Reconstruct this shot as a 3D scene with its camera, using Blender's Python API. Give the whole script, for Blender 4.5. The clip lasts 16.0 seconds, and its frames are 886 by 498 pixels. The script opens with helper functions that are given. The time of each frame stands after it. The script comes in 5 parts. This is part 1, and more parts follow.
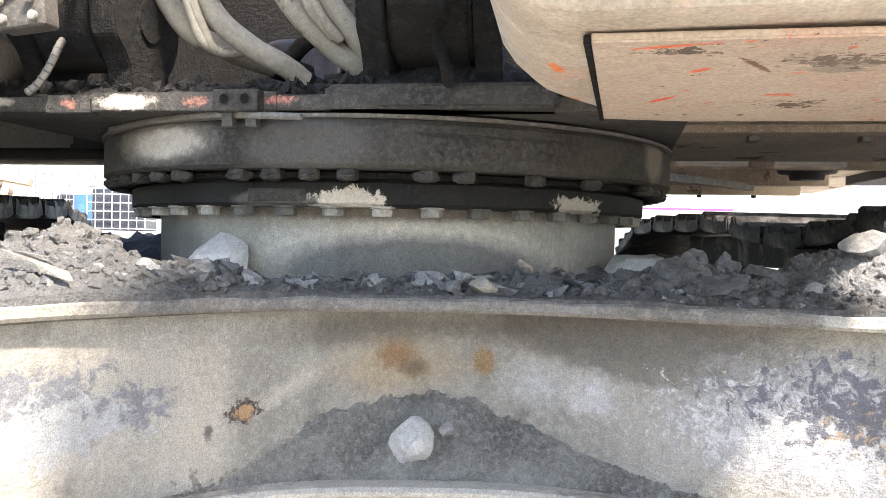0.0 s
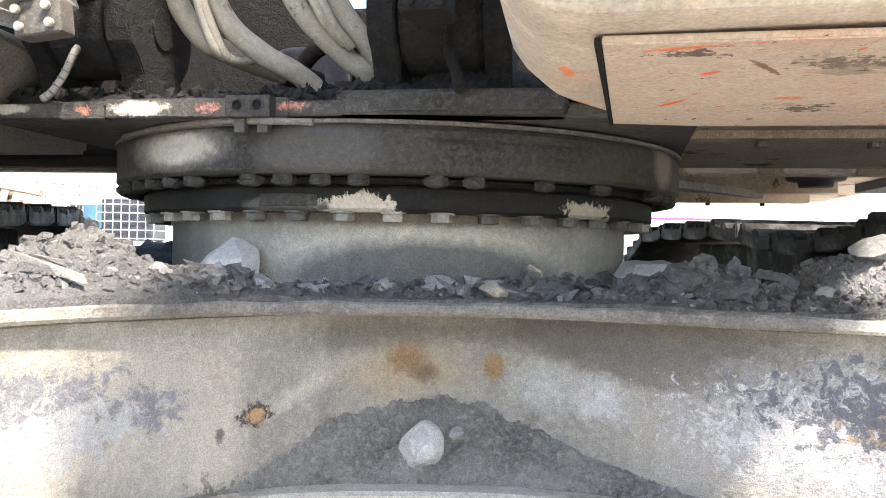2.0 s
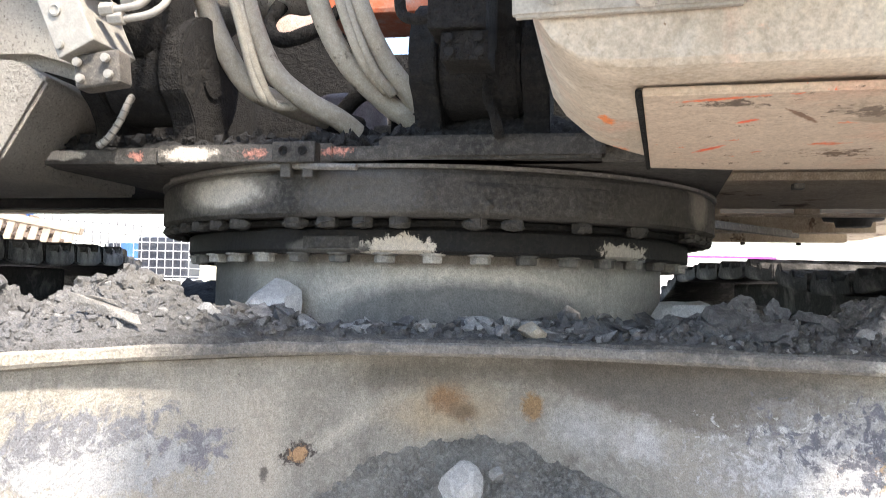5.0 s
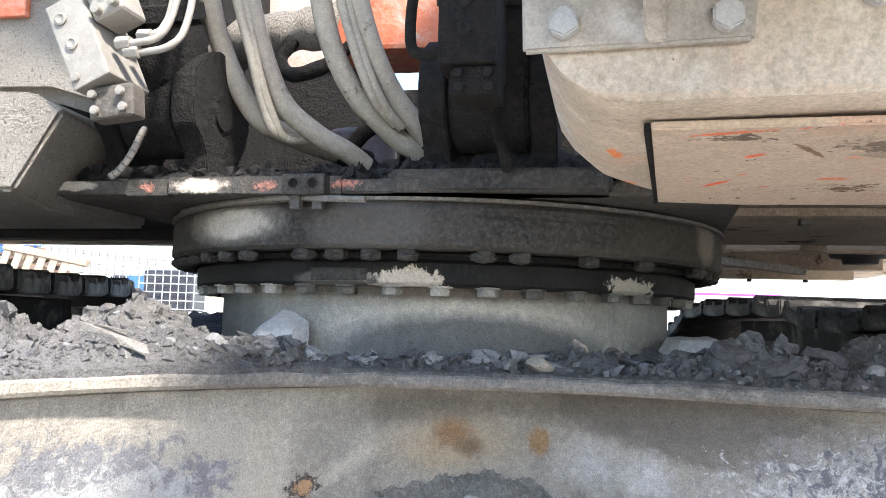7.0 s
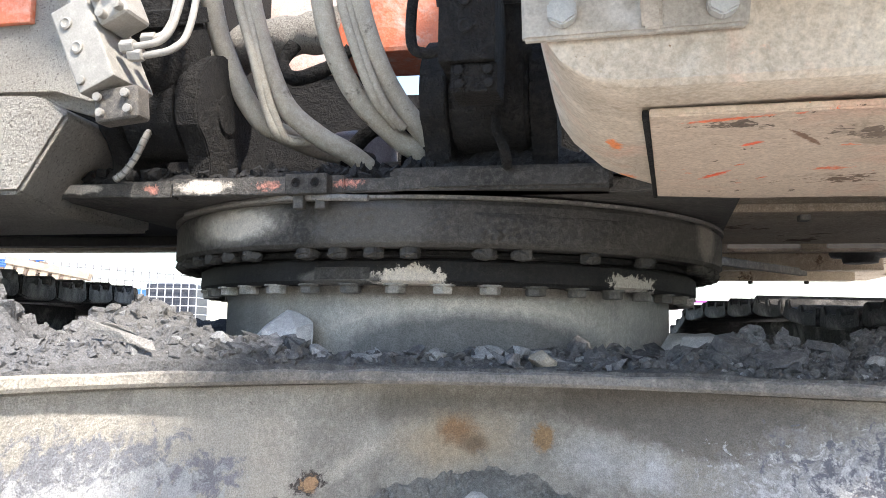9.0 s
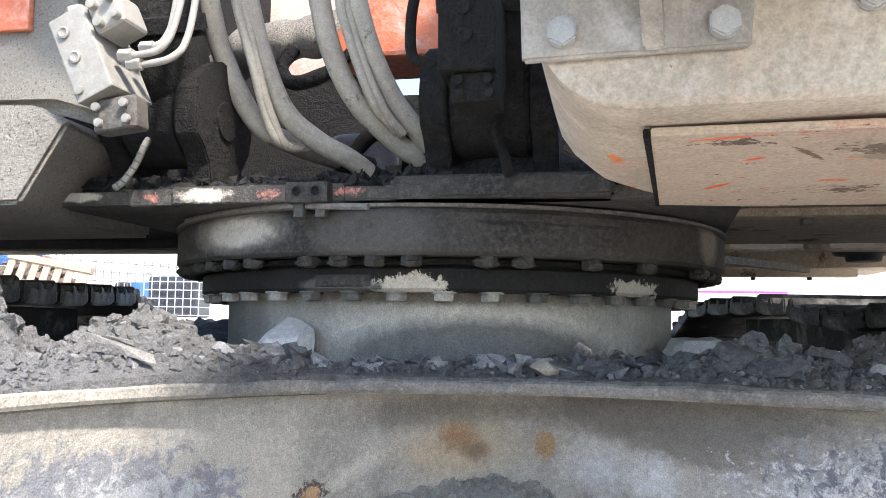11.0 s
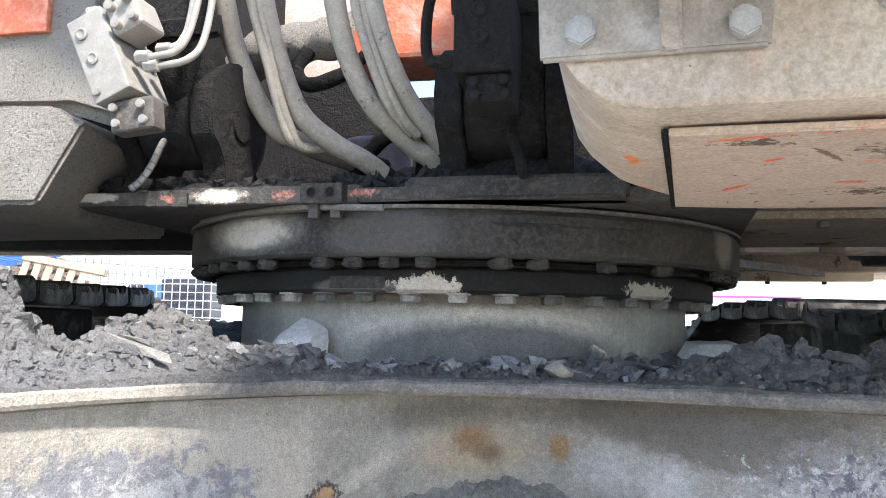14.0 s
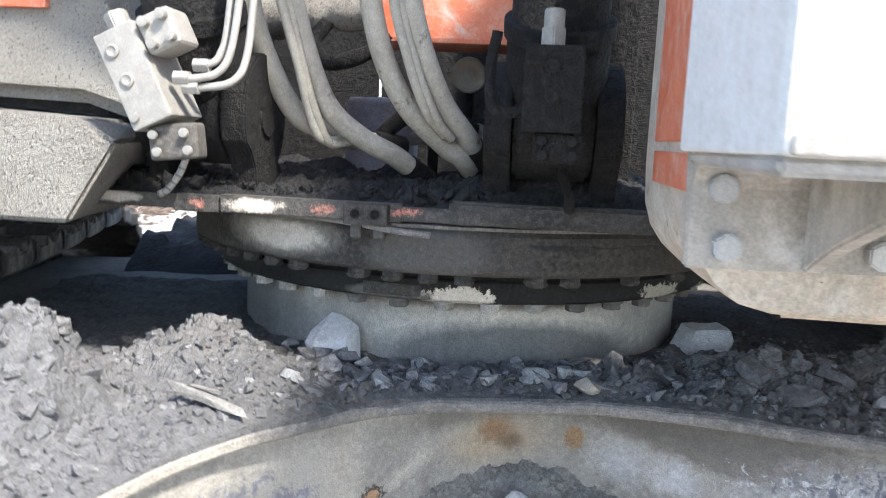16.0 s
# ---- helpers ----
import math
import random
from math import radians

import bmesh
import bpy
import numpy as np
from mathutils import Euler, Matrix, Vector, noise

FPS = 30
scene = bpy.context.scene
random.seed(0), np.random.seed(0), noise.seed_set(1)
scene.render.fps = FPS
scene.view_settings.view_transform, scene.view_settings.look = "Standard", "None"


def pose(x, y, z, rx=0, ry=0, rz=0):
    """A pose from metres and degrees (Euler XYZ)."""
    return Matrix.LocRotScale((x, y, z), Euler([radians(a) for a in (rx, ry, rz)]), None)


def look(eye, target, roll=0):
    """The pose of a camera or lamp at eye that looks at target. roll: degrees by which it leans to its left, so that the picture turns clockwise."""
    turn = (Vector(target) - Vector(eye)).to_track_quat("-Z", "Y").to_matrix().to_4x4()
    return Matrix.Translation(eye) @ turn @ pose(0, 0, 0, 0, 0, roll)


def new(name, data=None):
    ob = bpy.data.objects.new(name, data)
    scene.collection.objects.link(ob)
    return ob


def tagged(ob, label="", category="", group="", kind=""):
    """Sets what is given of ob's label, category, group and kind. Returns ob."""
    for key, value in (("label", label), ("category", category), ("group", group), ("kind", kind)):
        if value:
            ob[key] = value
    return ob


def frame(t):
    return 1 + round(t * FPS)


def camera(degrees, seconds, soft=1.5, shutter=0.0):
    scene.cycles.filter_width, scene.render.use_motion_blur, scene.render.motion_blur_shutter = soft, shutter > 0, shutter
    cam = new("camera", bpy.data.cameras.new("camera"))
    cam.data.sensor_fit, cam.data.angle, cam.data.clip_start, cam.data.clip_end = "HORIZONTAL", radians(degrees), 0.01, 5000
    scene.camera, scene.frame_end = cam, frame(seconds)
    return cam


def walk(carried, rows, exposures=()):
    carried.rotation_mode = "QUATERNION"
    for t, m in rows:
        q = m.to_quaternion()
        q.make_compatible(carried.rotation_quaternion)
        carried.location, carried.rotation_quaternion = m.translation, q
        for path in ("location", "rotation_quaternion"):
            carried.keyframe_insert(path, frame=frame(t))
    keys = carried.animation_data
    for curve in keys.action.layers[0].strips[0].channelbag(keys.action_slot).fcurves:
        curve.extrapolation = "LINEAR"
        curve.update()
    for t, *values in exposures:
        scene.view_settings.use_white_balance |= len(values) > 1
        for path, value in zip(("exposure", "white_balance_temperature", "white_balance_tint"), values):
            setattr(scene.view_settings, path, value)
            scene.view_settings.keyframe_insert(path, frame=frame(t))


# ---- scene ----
cam = camera(58.7, 16.0, soft=0.85, shutter=0.5)
PATH = [
    (0, (0.063, -2.02, 1.053), (0.13, -0.021, 1.028), 1.1),
    (0.5, (0.062, -2.021, 1.048), (0.127, -0.022, 1.034), 1.3),
    (1, (0.058, -2.03, 1.042), (0.12, -0.031, 1.038), 1.3),
    (1.5, (0.056, -2.029, 1.042), (0.113, -0.029, 1.044), 1.2),
    (2, (0.058, -2.027, 1.043), (0.106, -0.028, 1.044), 1.1),
    (2.5, (0.057, -2.019, 1.056), (0.099, -0.019, 1.048), 1.1),
    (3, (0.055, -2.018, 1.059), (0.096, -0.019, 1.051), 1.2),
    (3.5, (0.055, -2.021, 1.057), (0.094, -0.021, 1.05), 1.3),
    (4, (0.053, -2.016, 1.053), (0.08, -0.016, 1.043), 1.3),
    (4.5, (0.048, -2.031, 1.053), (0.043, -0.031, 1.075), 1.1),
    (5, (0.041, -2.054, 1.049), (0.011, -0.056, 1.144), 1.2),
    (5.2, (0.04, -2.059, 1.049), (0.007, -0.063, 1.169), 1.3),
    (7.5, (0.036, -2.058, 1.043), (-0.009, -0.067, 1.228), 1.7),
    (8, (0.036, -2.061, 1.043), (-0.01, -0.071, 1.236), 1.5),
    (8.5, (0.035, -2.068, 1.014), (-0.012, -0.08, 1.23), 1.2),
    (11, (0.037, -2.066, 1.05), (-0.017, -0.076, 1.238), 0.8),
    (11.5, (0.036, -2.068, 1.049), (-0.026, -0.079, 1.247), 0.6),
    (12, (0.034, -2.071, 1.053), (-0.031, -0.082, 1.253), 0.8),
    (12.5, (0.031, -2.069, 1.053), (-0.037, -0.081, 1.257), 1.0),
    (13, (0.03, -2.069, 1.05), (-0.045, -0.081, 1.258), 1.0),
    (13.5, (0.029, -2.068, 1.048), (-0.05, -0.08, 1.25), 1.1),
    (14, (0.031, -2.065, 1.046), (-0.051, -0.076, 1.243), 1.1),
    (14.5, (0.028, -2.059, 1.056), (-0.055, -0.069, 1.242), 1.3),
    (15, (0.021, -2.045, 1.143), (-0.071, -0.048, 1.177), 2.8),
    (15.5, (-0.018, -2.059, 1.334), (-0.086, -0.076, 1.079), 4.1),
    (16, (-0.215, -2.09, 1.422), (-0.058, -0.116, 1.142), 2.7),
]
walk(cam, [(t, look(eye, target, roll)) for t, eye, target, roll in PATH],
     [(0, 2.22, 7150, 12), (4.2, 2.22, 7150, 12), (5.2, 2.02, 6950, 12), (8, 1.94, 6700, 11), (12, 1.82, 6550, 11), (14.5, 1.82, 6500, 11), (16, 1.88, 6450, 10)])

# ---- light ----
world = bpy.data.worlds.new("sky")
scene.world = world
world.use_nodes = True
wn, wl = world.node_tree.nodes, world.node_tree.links
sky = wn.new("ShaderNodeTexSky")
sky.sky_type, sky.sun_disc = "NISHITA", False
SUN_TO = Vector((0.34, -0.52, 0.77)).normalized()
sky.sun_elevation = math.asin(SUN_TO.z)
sky.sun_rotation = math.atan2(SUN_TO.x, SUN_TO.y)
wl.new(sky.outputs[0], wn["Background"].inputs[0])
wn["Background"].inputs[1].default_value = 0.135
sun = new("sun", bpy.data.lights.new("sun", "SUN"))
sun.data.energy, sun.data.angle, sun.data.color = 2.6, radians(4.5), (1.0, 0.94, 0.86)
sun.matrix_world = look(SUN_TO * 10, (0, 0, 0))


# ---- materials ----
def mat(name, tones, scale=6.0, rough=0.85, metal=0.0, bump=0.4, fine=60.0, spots=(), grit=0.012, patches=(), vary=0.0, streak=0.0, speck=0.36):
    """Three tones blended by coarse and fine noise; spots: (colour, scale, threshold, sharpness) of wear on top."""
    m = bpy.data.materials.new(name)
    m.use_nodes = True
    n, l = m.node_tree.nodes, m.node_tree.links
    bsdf = n["Principled BSDF"]
    co = n.new("ShaderNodeTexCoord")

    def noise_tex(sc, detail=6.0, rgh=0.6, dist=0.0, off=0.0):
        t = n.new("ShaderNodeTexNoise")
        t.inputs["Scale"].default_value, t.inputs["Detail"].default_value = sc, detail
        t.inputs["Roughness"].default_value, t.inputs["Distortion"].default_value = rgh, dist
        if off:
            mp = n.new("ShaderNodeMapping")
            mp.inputs["Location"].default_value = (off, off * 1.7, -off)
            l.new(co.outputs["Object"], mp.inputs[0])
            l.new(mp.outputs[0], t.inputs["Vector"])
        else:
            l.new(co.outputs["Object"], t.inputs["Vector"])
        return t

    def ramp(src, lo, hi):
        r = n.new("ShaderNodeMapRange")
        r.inputs[1].default_value, r.inputs[2].default_value = lo, hi
        l.new(src, r.inputs[0])
        return r.outputs[0]

    def mix(fac, a, b):
        x = n.new("ShaderNodeMix")
        x.data_type = "RGBA"
        l.new(fac, x.inputs[0])
        for sock, v in ((x.inputs[6], a), (x.inputs[7], b)):
            if isinstance(v, tuple):
                sock.default_value = (*v, 1)
            else:
                l.new(v, sock)
        return x.outputs[2]

    big, small = noise_tex(scale, 5), noise_tex(fine, 4, 0.7)
    col = mix(ramp(big.outputs[0], 0.38, 0.62), tones[0], tones[1])
    col = mix(ramp(small.outputs[0], 0.45, 0.75), col, tones[2])
    for k, (c, sc, at_, sharp) in enumerate(spots):
        sp = noise_tex(sc, 8, 0.65, 0.3, 3.1 + 2.3 * k)
        col = mix(ramp(sp.outputs[0], at_, at_ + sharp), col, c)
    for k, (centre, size, c, soft_edge, ragged, *more) in enumerate(patches):
        sh = n.new("ShaderNodeMapping")
        sh.vector_type = "TEXTURE"
        sh.inputs["Location"].default_value, sh.inputs["Scale"].default_value = centre, size
        if len(more) > 1:
            sh.inputs["Rotation"].default_value = [radians(v) for v in more[1]]
        l.new(co.outputs["Object"], sh.inputs[0])
        ln = n.new("ShaderNodeVectorMath")
        ln.operation = "LENGTH"
        l.new(sh.outputs[0], ln.inputs[0])
        sp = noise_tex(more[0] if more else 26.0, 9, 0.72, 0.5, 1.3 + k)
        wob = n.new("ShaderNodeMath")
        wob.operation = "MULTIPLY_ADD"
        l.new(sp.outputs[0], wob.inputs[0])
        wob.inputs[1].default_value = ragged
        l.new(ln.outputs["Value"], wob.inputs[2])
        edge = n.new("ShaderNodeMapRange")
        lim = 1.0 + 0.5 * ragged - (more[2] if len(more) > 2 else 0.0)
        edge.inputs[1].default_value, edge.inputs[2].default_value = lim, lim - soft_edge
        l.new(wob.outputs[0], edge.inputs[0])
        col = mix(edge.outputs[0], col, mix(ramp(small.outputs[0], 0.35, 0.7), c, tuple(min(1.0, v * 1.35) for v in c)))
    if streak:
        mp = n.new("ShaderNodeMapping")
        mp.inputs["Scale"].default_value = (11, 11, 1.3)
        l.new(co.outputs["Object"], mp.inputs[0])
        st = n.new("ShaderNodeTexNoise")
        st.inputs["Scale"].default_value, st.inputs["Detail"].default_value, st.inputs["Roughness"].default_value = 1.0, 6, 0.62
        l.new(mp.outputs[0], st.inputs["Vector"])
        sr, sm = n.new("ShaderNodeMapRange"), n.new("ShaderNodeMix")
        sr.inputs[1].default_value, sr.inputs[2].default_value, sr.inputs[3].default_value, sr.inputs[4].default_value = 0.3, 0.7, 1.0 - streak, 1.0 + streak * 0.6
        l.new(st.outputs[0], sr.inputs[0])
        sm.data_type, sm.blend_type = "RGBA", "MULTIPLY"
        sm.inputs[0].default_value = 1.0
        l.new(col, sm.inputs[6])
        l.new(sr.outputs[0], sm.inputs[7])
        col = sm.outputs[2]
    grain = noise_tex(fine * 5, 3, 0.7)
    dk = n.new("ShaderNodeMix")
    dk.data_type, dk.blend_type = "RGBA", "MULTIPLY"
    dk.inputs[0].default_value = 1.0
    l.new(col, dk.inputs[6])
    gr = n.new("ShaderNodeMapRange")
    gr.inputs[1].default_value, gr.inputs[2].default_value, gr.inputs[3].default_value, gr.inputs[4].default_value = 0.3, 0.7, 1.0 - speck, 1.0 + 0.8 * speck
    l.new(grain.outputs[0], gr.inputs[0])
    l.new(gr.outputs[0], dk.inputs[7])
    col = dk.outputs[2]
    if vary:
        info, vr_, dv = n.new("ShaderNodeObjectInfo"), n.new("ShaderNodeMapRange"), n.new("ShaderNodeMix")
        vr_.inputs[3].default_value, vr_.inputs[4].default_value = 1.0 - vary, 1.0 + vary * 0.3
        l.new(info.outputs["Random"], vr_.inputs[0])
        dv.data_type, dv.blend_type = "RGBA", "MULTIPLY"
        dv.inputs[0].default_value = 1.0
        l.new(col, dv.inputs[6])
        l.new(vr_.outputs[0], dv.inputs[7])
        col = dv.outputs[2]
    l.new(col, bsdf.inputs["Base Color"])
    rr = ramp(small.outputs[0], 0.2, 0.8)
    ra = n.new("ShaderNodeMapRange")
    ra.inputs[3].default_value, ra.inputs[4].default_value = max(0.05, rough - 0.12), min(1.0, rough + 0.1)
    l.new(rr, ra.inputs[0])
    l.new(ra.outputs[0], bsdf.inputs["Roughness"])
    bsdf.inputs["Metallic"].default_value = metal
    if bump:
        b = n.new("ShaderNodeBump")
        b.inputs["Strength"].default_value, b.inputs["Distance"].default_value = bump, grit
        ad = n.new("ShaderNodeMath")
        ad.operation = "ADD"
        l.new(small.outputs[0], ad.inputs[0])
        l.new(big.outputs[0], ad.inputs[1])
        ad2 = n.new("ShaderNodeMath")
        ad2.operation = "MULTIPLY_ADD"
        ad2.inputs[1].default_value = 0.35
        l.new(grain.outputs[0], ad2.inputs[0])
        l.new(ad.outputs[0], ad2.inputs[2])
        l.new(ad2.outputs[0], b.inputs["Height"])
        l.new(b.outputs[0], bsdf.inputs["Normal"])
    return m


M_GREASE = mat("greasy_dark_steel", ((0.009, 0.009, 0.010), (0.017, 0.0165, 0.016), (0.032, 0.03, 0.028)), 9, 0.75, 0, 0.5, 120, patches=(
    ((-0.06, -0.6, 1.118), (0.07, 0.1, 0.024), (0.52, 0.47, 0.40), 0.15, 2.4, 45.0), ((0.37, -0.48, 1.12), (0.06, 0.1, 0.02), (0.4, 0.37, 0.32), 0.15, 2.8, 55.0),
    ((-0.2, -0.57, 1.118), (0.10, 0.1, 0.02), (0.10, 0.095, 0.085), 0.3, 1.0)))
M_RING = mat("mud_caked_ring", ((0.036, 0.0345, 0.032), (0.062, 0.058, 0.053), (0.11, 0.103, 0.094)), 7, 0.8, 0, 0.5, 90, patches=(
    # the two nested pale patches at left paint a sunlit spot on the ring
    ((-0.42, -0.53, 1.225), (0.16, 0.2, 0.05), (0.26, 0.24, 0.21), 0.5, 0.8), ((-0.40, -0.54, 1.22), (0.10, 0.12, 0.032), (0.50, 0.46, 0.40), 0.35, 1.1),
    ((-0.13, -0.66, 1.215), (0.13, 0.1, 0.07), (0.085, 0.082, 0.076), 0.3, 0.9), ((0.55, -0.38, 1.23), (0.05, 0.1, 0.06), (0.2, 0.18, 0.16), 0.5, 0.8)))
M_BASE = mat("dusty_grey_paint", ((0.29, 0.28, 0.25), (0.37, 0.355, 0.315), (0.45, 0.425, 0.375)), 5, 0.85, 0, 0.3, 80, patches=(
    # pale band above a darker lower arc, thin brown band at the top, darker left
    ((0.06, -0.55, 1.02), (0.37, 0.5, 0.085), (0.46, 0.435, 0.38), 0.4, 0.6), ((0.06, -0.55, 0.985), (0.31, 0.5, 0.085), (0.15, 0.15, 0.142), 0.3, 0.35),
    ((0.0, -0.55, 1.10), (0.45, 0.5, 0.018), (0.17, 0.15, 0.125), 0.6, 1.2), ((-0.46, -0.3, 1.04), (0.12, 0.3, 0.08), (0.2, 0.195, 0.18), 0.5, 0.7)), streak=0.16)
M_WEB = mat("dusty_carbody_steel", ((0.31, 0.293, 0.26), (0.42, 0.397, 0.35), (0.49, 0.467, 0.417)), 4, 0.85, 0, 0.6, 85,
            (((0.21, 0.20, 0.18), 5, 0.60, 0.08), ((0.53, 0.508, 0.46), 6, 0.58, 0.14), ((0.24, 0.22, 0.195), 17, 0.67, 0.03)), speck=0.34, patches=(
                # dark bands below the flange paint its shade in, along with mud stains
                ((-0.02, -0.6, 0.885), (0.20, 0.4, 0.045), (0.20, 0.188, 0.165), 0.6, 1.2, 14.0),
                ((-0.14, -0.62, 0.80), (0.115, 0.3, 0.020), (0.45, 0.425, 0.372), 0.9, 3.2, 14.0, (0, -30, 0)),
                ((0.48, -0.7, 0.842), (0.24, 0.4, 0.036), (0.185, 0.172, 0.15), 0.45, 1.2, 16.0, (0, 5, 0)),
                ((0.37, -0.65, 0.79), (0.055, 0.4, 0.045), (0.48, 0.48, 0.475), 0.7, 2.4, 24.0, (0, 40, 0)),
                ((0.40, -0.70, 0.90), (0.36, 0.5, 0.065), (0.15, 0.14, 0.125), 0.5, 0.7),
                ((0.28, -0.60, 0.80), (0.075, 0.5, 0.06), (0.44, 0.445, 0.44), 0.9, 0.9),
                # bluish pale area at right puts sun and sky light into the mottled steel
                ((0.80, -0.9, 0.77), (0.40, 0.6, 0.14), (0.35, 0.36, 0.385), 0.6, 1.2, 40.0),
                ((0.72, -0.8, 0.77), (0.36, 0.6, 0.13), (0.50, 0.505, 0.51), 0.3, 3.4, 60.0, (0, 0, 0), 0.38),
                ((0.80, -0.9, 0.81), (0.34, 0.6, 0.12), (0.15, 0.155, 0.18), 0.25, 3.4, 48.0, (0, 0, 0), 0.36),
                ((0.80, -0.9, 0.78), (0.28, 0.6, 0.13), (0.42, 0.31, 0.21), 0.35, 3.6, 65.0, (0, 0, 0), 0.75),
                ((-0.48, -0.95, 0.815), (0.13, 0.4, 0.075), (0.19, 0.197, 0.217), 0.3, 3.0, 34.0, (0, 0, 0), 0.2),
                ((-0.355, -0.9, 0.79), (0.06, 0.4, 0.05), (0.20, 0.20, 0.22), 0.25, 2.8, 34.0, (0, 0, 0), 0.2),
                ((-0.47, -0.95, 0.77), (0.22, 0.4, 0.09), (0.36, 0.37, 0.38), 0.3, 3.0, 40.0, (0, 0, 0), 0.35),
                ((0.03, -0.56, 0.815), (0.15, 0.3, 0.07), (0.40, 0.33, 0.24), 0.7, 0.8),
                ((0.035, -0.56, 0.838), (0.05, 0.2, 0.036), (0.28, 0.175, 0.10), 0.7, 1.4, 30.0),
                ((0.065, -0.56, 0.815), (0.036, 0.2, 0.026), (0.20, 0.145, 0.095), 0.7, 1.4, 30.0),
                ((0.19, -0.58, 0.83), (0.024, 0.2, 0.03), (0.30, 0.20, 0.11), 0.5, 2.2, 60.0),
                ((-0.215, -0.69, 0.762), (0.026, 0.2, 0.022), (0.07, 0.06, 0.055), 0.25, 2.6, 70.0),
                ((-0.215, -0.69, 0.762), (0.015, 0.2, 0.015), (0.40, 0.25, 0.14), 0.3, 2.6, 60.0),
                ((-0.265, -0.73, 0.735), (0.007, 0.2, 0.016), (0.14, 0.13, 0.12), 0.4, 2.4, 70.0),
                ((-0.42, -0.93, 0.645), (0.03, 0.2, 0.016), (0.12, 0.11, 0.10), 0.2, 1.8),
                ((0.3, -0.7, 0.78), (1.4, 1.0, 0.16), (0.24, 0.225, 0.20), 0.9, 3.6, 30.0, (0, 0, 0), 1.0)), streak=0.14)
M_LIP = mat("muddy_flange", ((0.14, 0.135, 0.125), (0.20, 0.19, 0.175), (0.30, 0.28, 0.25)), 6, 0.9, 0, 0.6, 60, patches=(
    # paler left and right ends of the lip carry sunlight in the colour
    ((-0.62, -1.1, 0.94), (0.30, 0.5, 0.04), (0.35, 0.325, 0.28), 0.4, 0.8), ((0.82, -1.0, 0.94), (0.20, 0.4, 0.05), (0.5, 0.48, 0.43), 0.3, 0.8),
    ((0.05, -0.7, 0.63), (0.45, 0.4, 0.03), (0.45, 0.43, 0.38), 0.4, 1.2)))
CLAY = (((-0.72, -0.95, 1.0), (0.42, 0.55, 0.5), (0.165, 0.165, 0.167), 0.6, 1.0), ((-0.60, -0.66, 1.0), (0.22, 0.14, 0.5), (0.17, 0.167, 0.162), 0.5, 1.2), ((0.93, -0.78, 1.0), (0.24, 0.3, 0.5), (0.24, 0.24, 0.245), 0.35, 1.0))
M_SOIL = mat("dry_grey_clay", ((0.075, 0.075, 0.076), (0.12, 0.118, 0.113), (0.20, 0.195, 0.185)), 8, 0.95, 0, 0.9, 70, patches=CLAY)
M_CLOD = mat("pale_clay_clods", ((0.15, 0.15, 0.152), (0.215, 0.214, 0.212), (0.31, 0.308, 0.304)), 10, 0.95, 0, 0.9, 80)
M_DARKSOIL = mat("dark_oily_soil", ((0.014, 0.014, 0.015), (0.026, 0.0255, 0.025), (0.055, 0.055, 0.057)), 10, 0.9, 0, 0.9, 80)
M_SHALE = mat("grey_shale", ((0.10, 0.10, 0.103), (0.165, 0.164, 0.165), (0.28, 0.277, 0.272)), 14, 0.85, 0, 0.5, 90, vary=0.5)
M_PALE = mat("pale_limestone", ((0.20, 0.203, 0.202), (0.27, 0.27, 0.265), (0.36, 0.36, 0.35)), 14, 0.85, 0, 0.5, 90)
# black mud on lugs and cylinders; elsewhere the black stands for deep shade
M_BLACK = mat("black_mud_and_shade_steel", ((0.012, 0.012, 0.0125), (0.022, 0.021, 0.02), (0.045, 0.042, 0.039)), 8, 0.85, 0, 1.0, 60, grit=0.03)
M_FRAME = mat("muddy_orange_plate", ((0.055, 0.052, 0.047), (0.09, 0.085, 0.077), (0.16, 0.148, 0.132)), 8, 0.85, 0, 0.6, 80,
              (((0.62, 0.13, 0.06), 7, 0.66, 0.05),), patches=(
                  ((-0.05, -0.69, 1.285), (0.05, 0.03, 0.014), (0.56, 0.24, 0.18), 0.5, 3.0, 80.0, (0, 0, 0), 0.35), ((-0.20, -0.69, 1.282), (0.045, 0.03, 0.014), (0.56, 0.24, 0.18), 0.5, 3.0, 80.0, (0, 0, 0), 0.35),
                  # the two pale, non-orange spots stand in for sun striking the plate edge
                  ((-0.33, -0.69, 1.282), (0.06, 0.03, 0.016), (0.6, 0.54, 0.46), 0.4, 1.8, 60.0), ((-0.44, -0.69, 1.28), (0.03, 0.03, 0.014), (0.56, 0.24, 0.18), 0.5, 3.0, 80.0, (0, 0, 0), 0.35),
                  ((-0.60, -0.69, 1.285), (0.06, 0.03, 0.012), (0.5, 0.46, 0.4), 0.3, 1.4)))
M_UNDER = mat("brown_underside", ((0.34, 0.27, 0.20), (0.46, 0.38, 0.285), (0.55, 0.46, 0.355)), 5, 0.85, 0, 0.4, 60, (((0.13, 0.08, 0.05), 7, 0.60, 0.04), ((0.09, 0.065, 0.05), 26, 0.66, 0.03)))
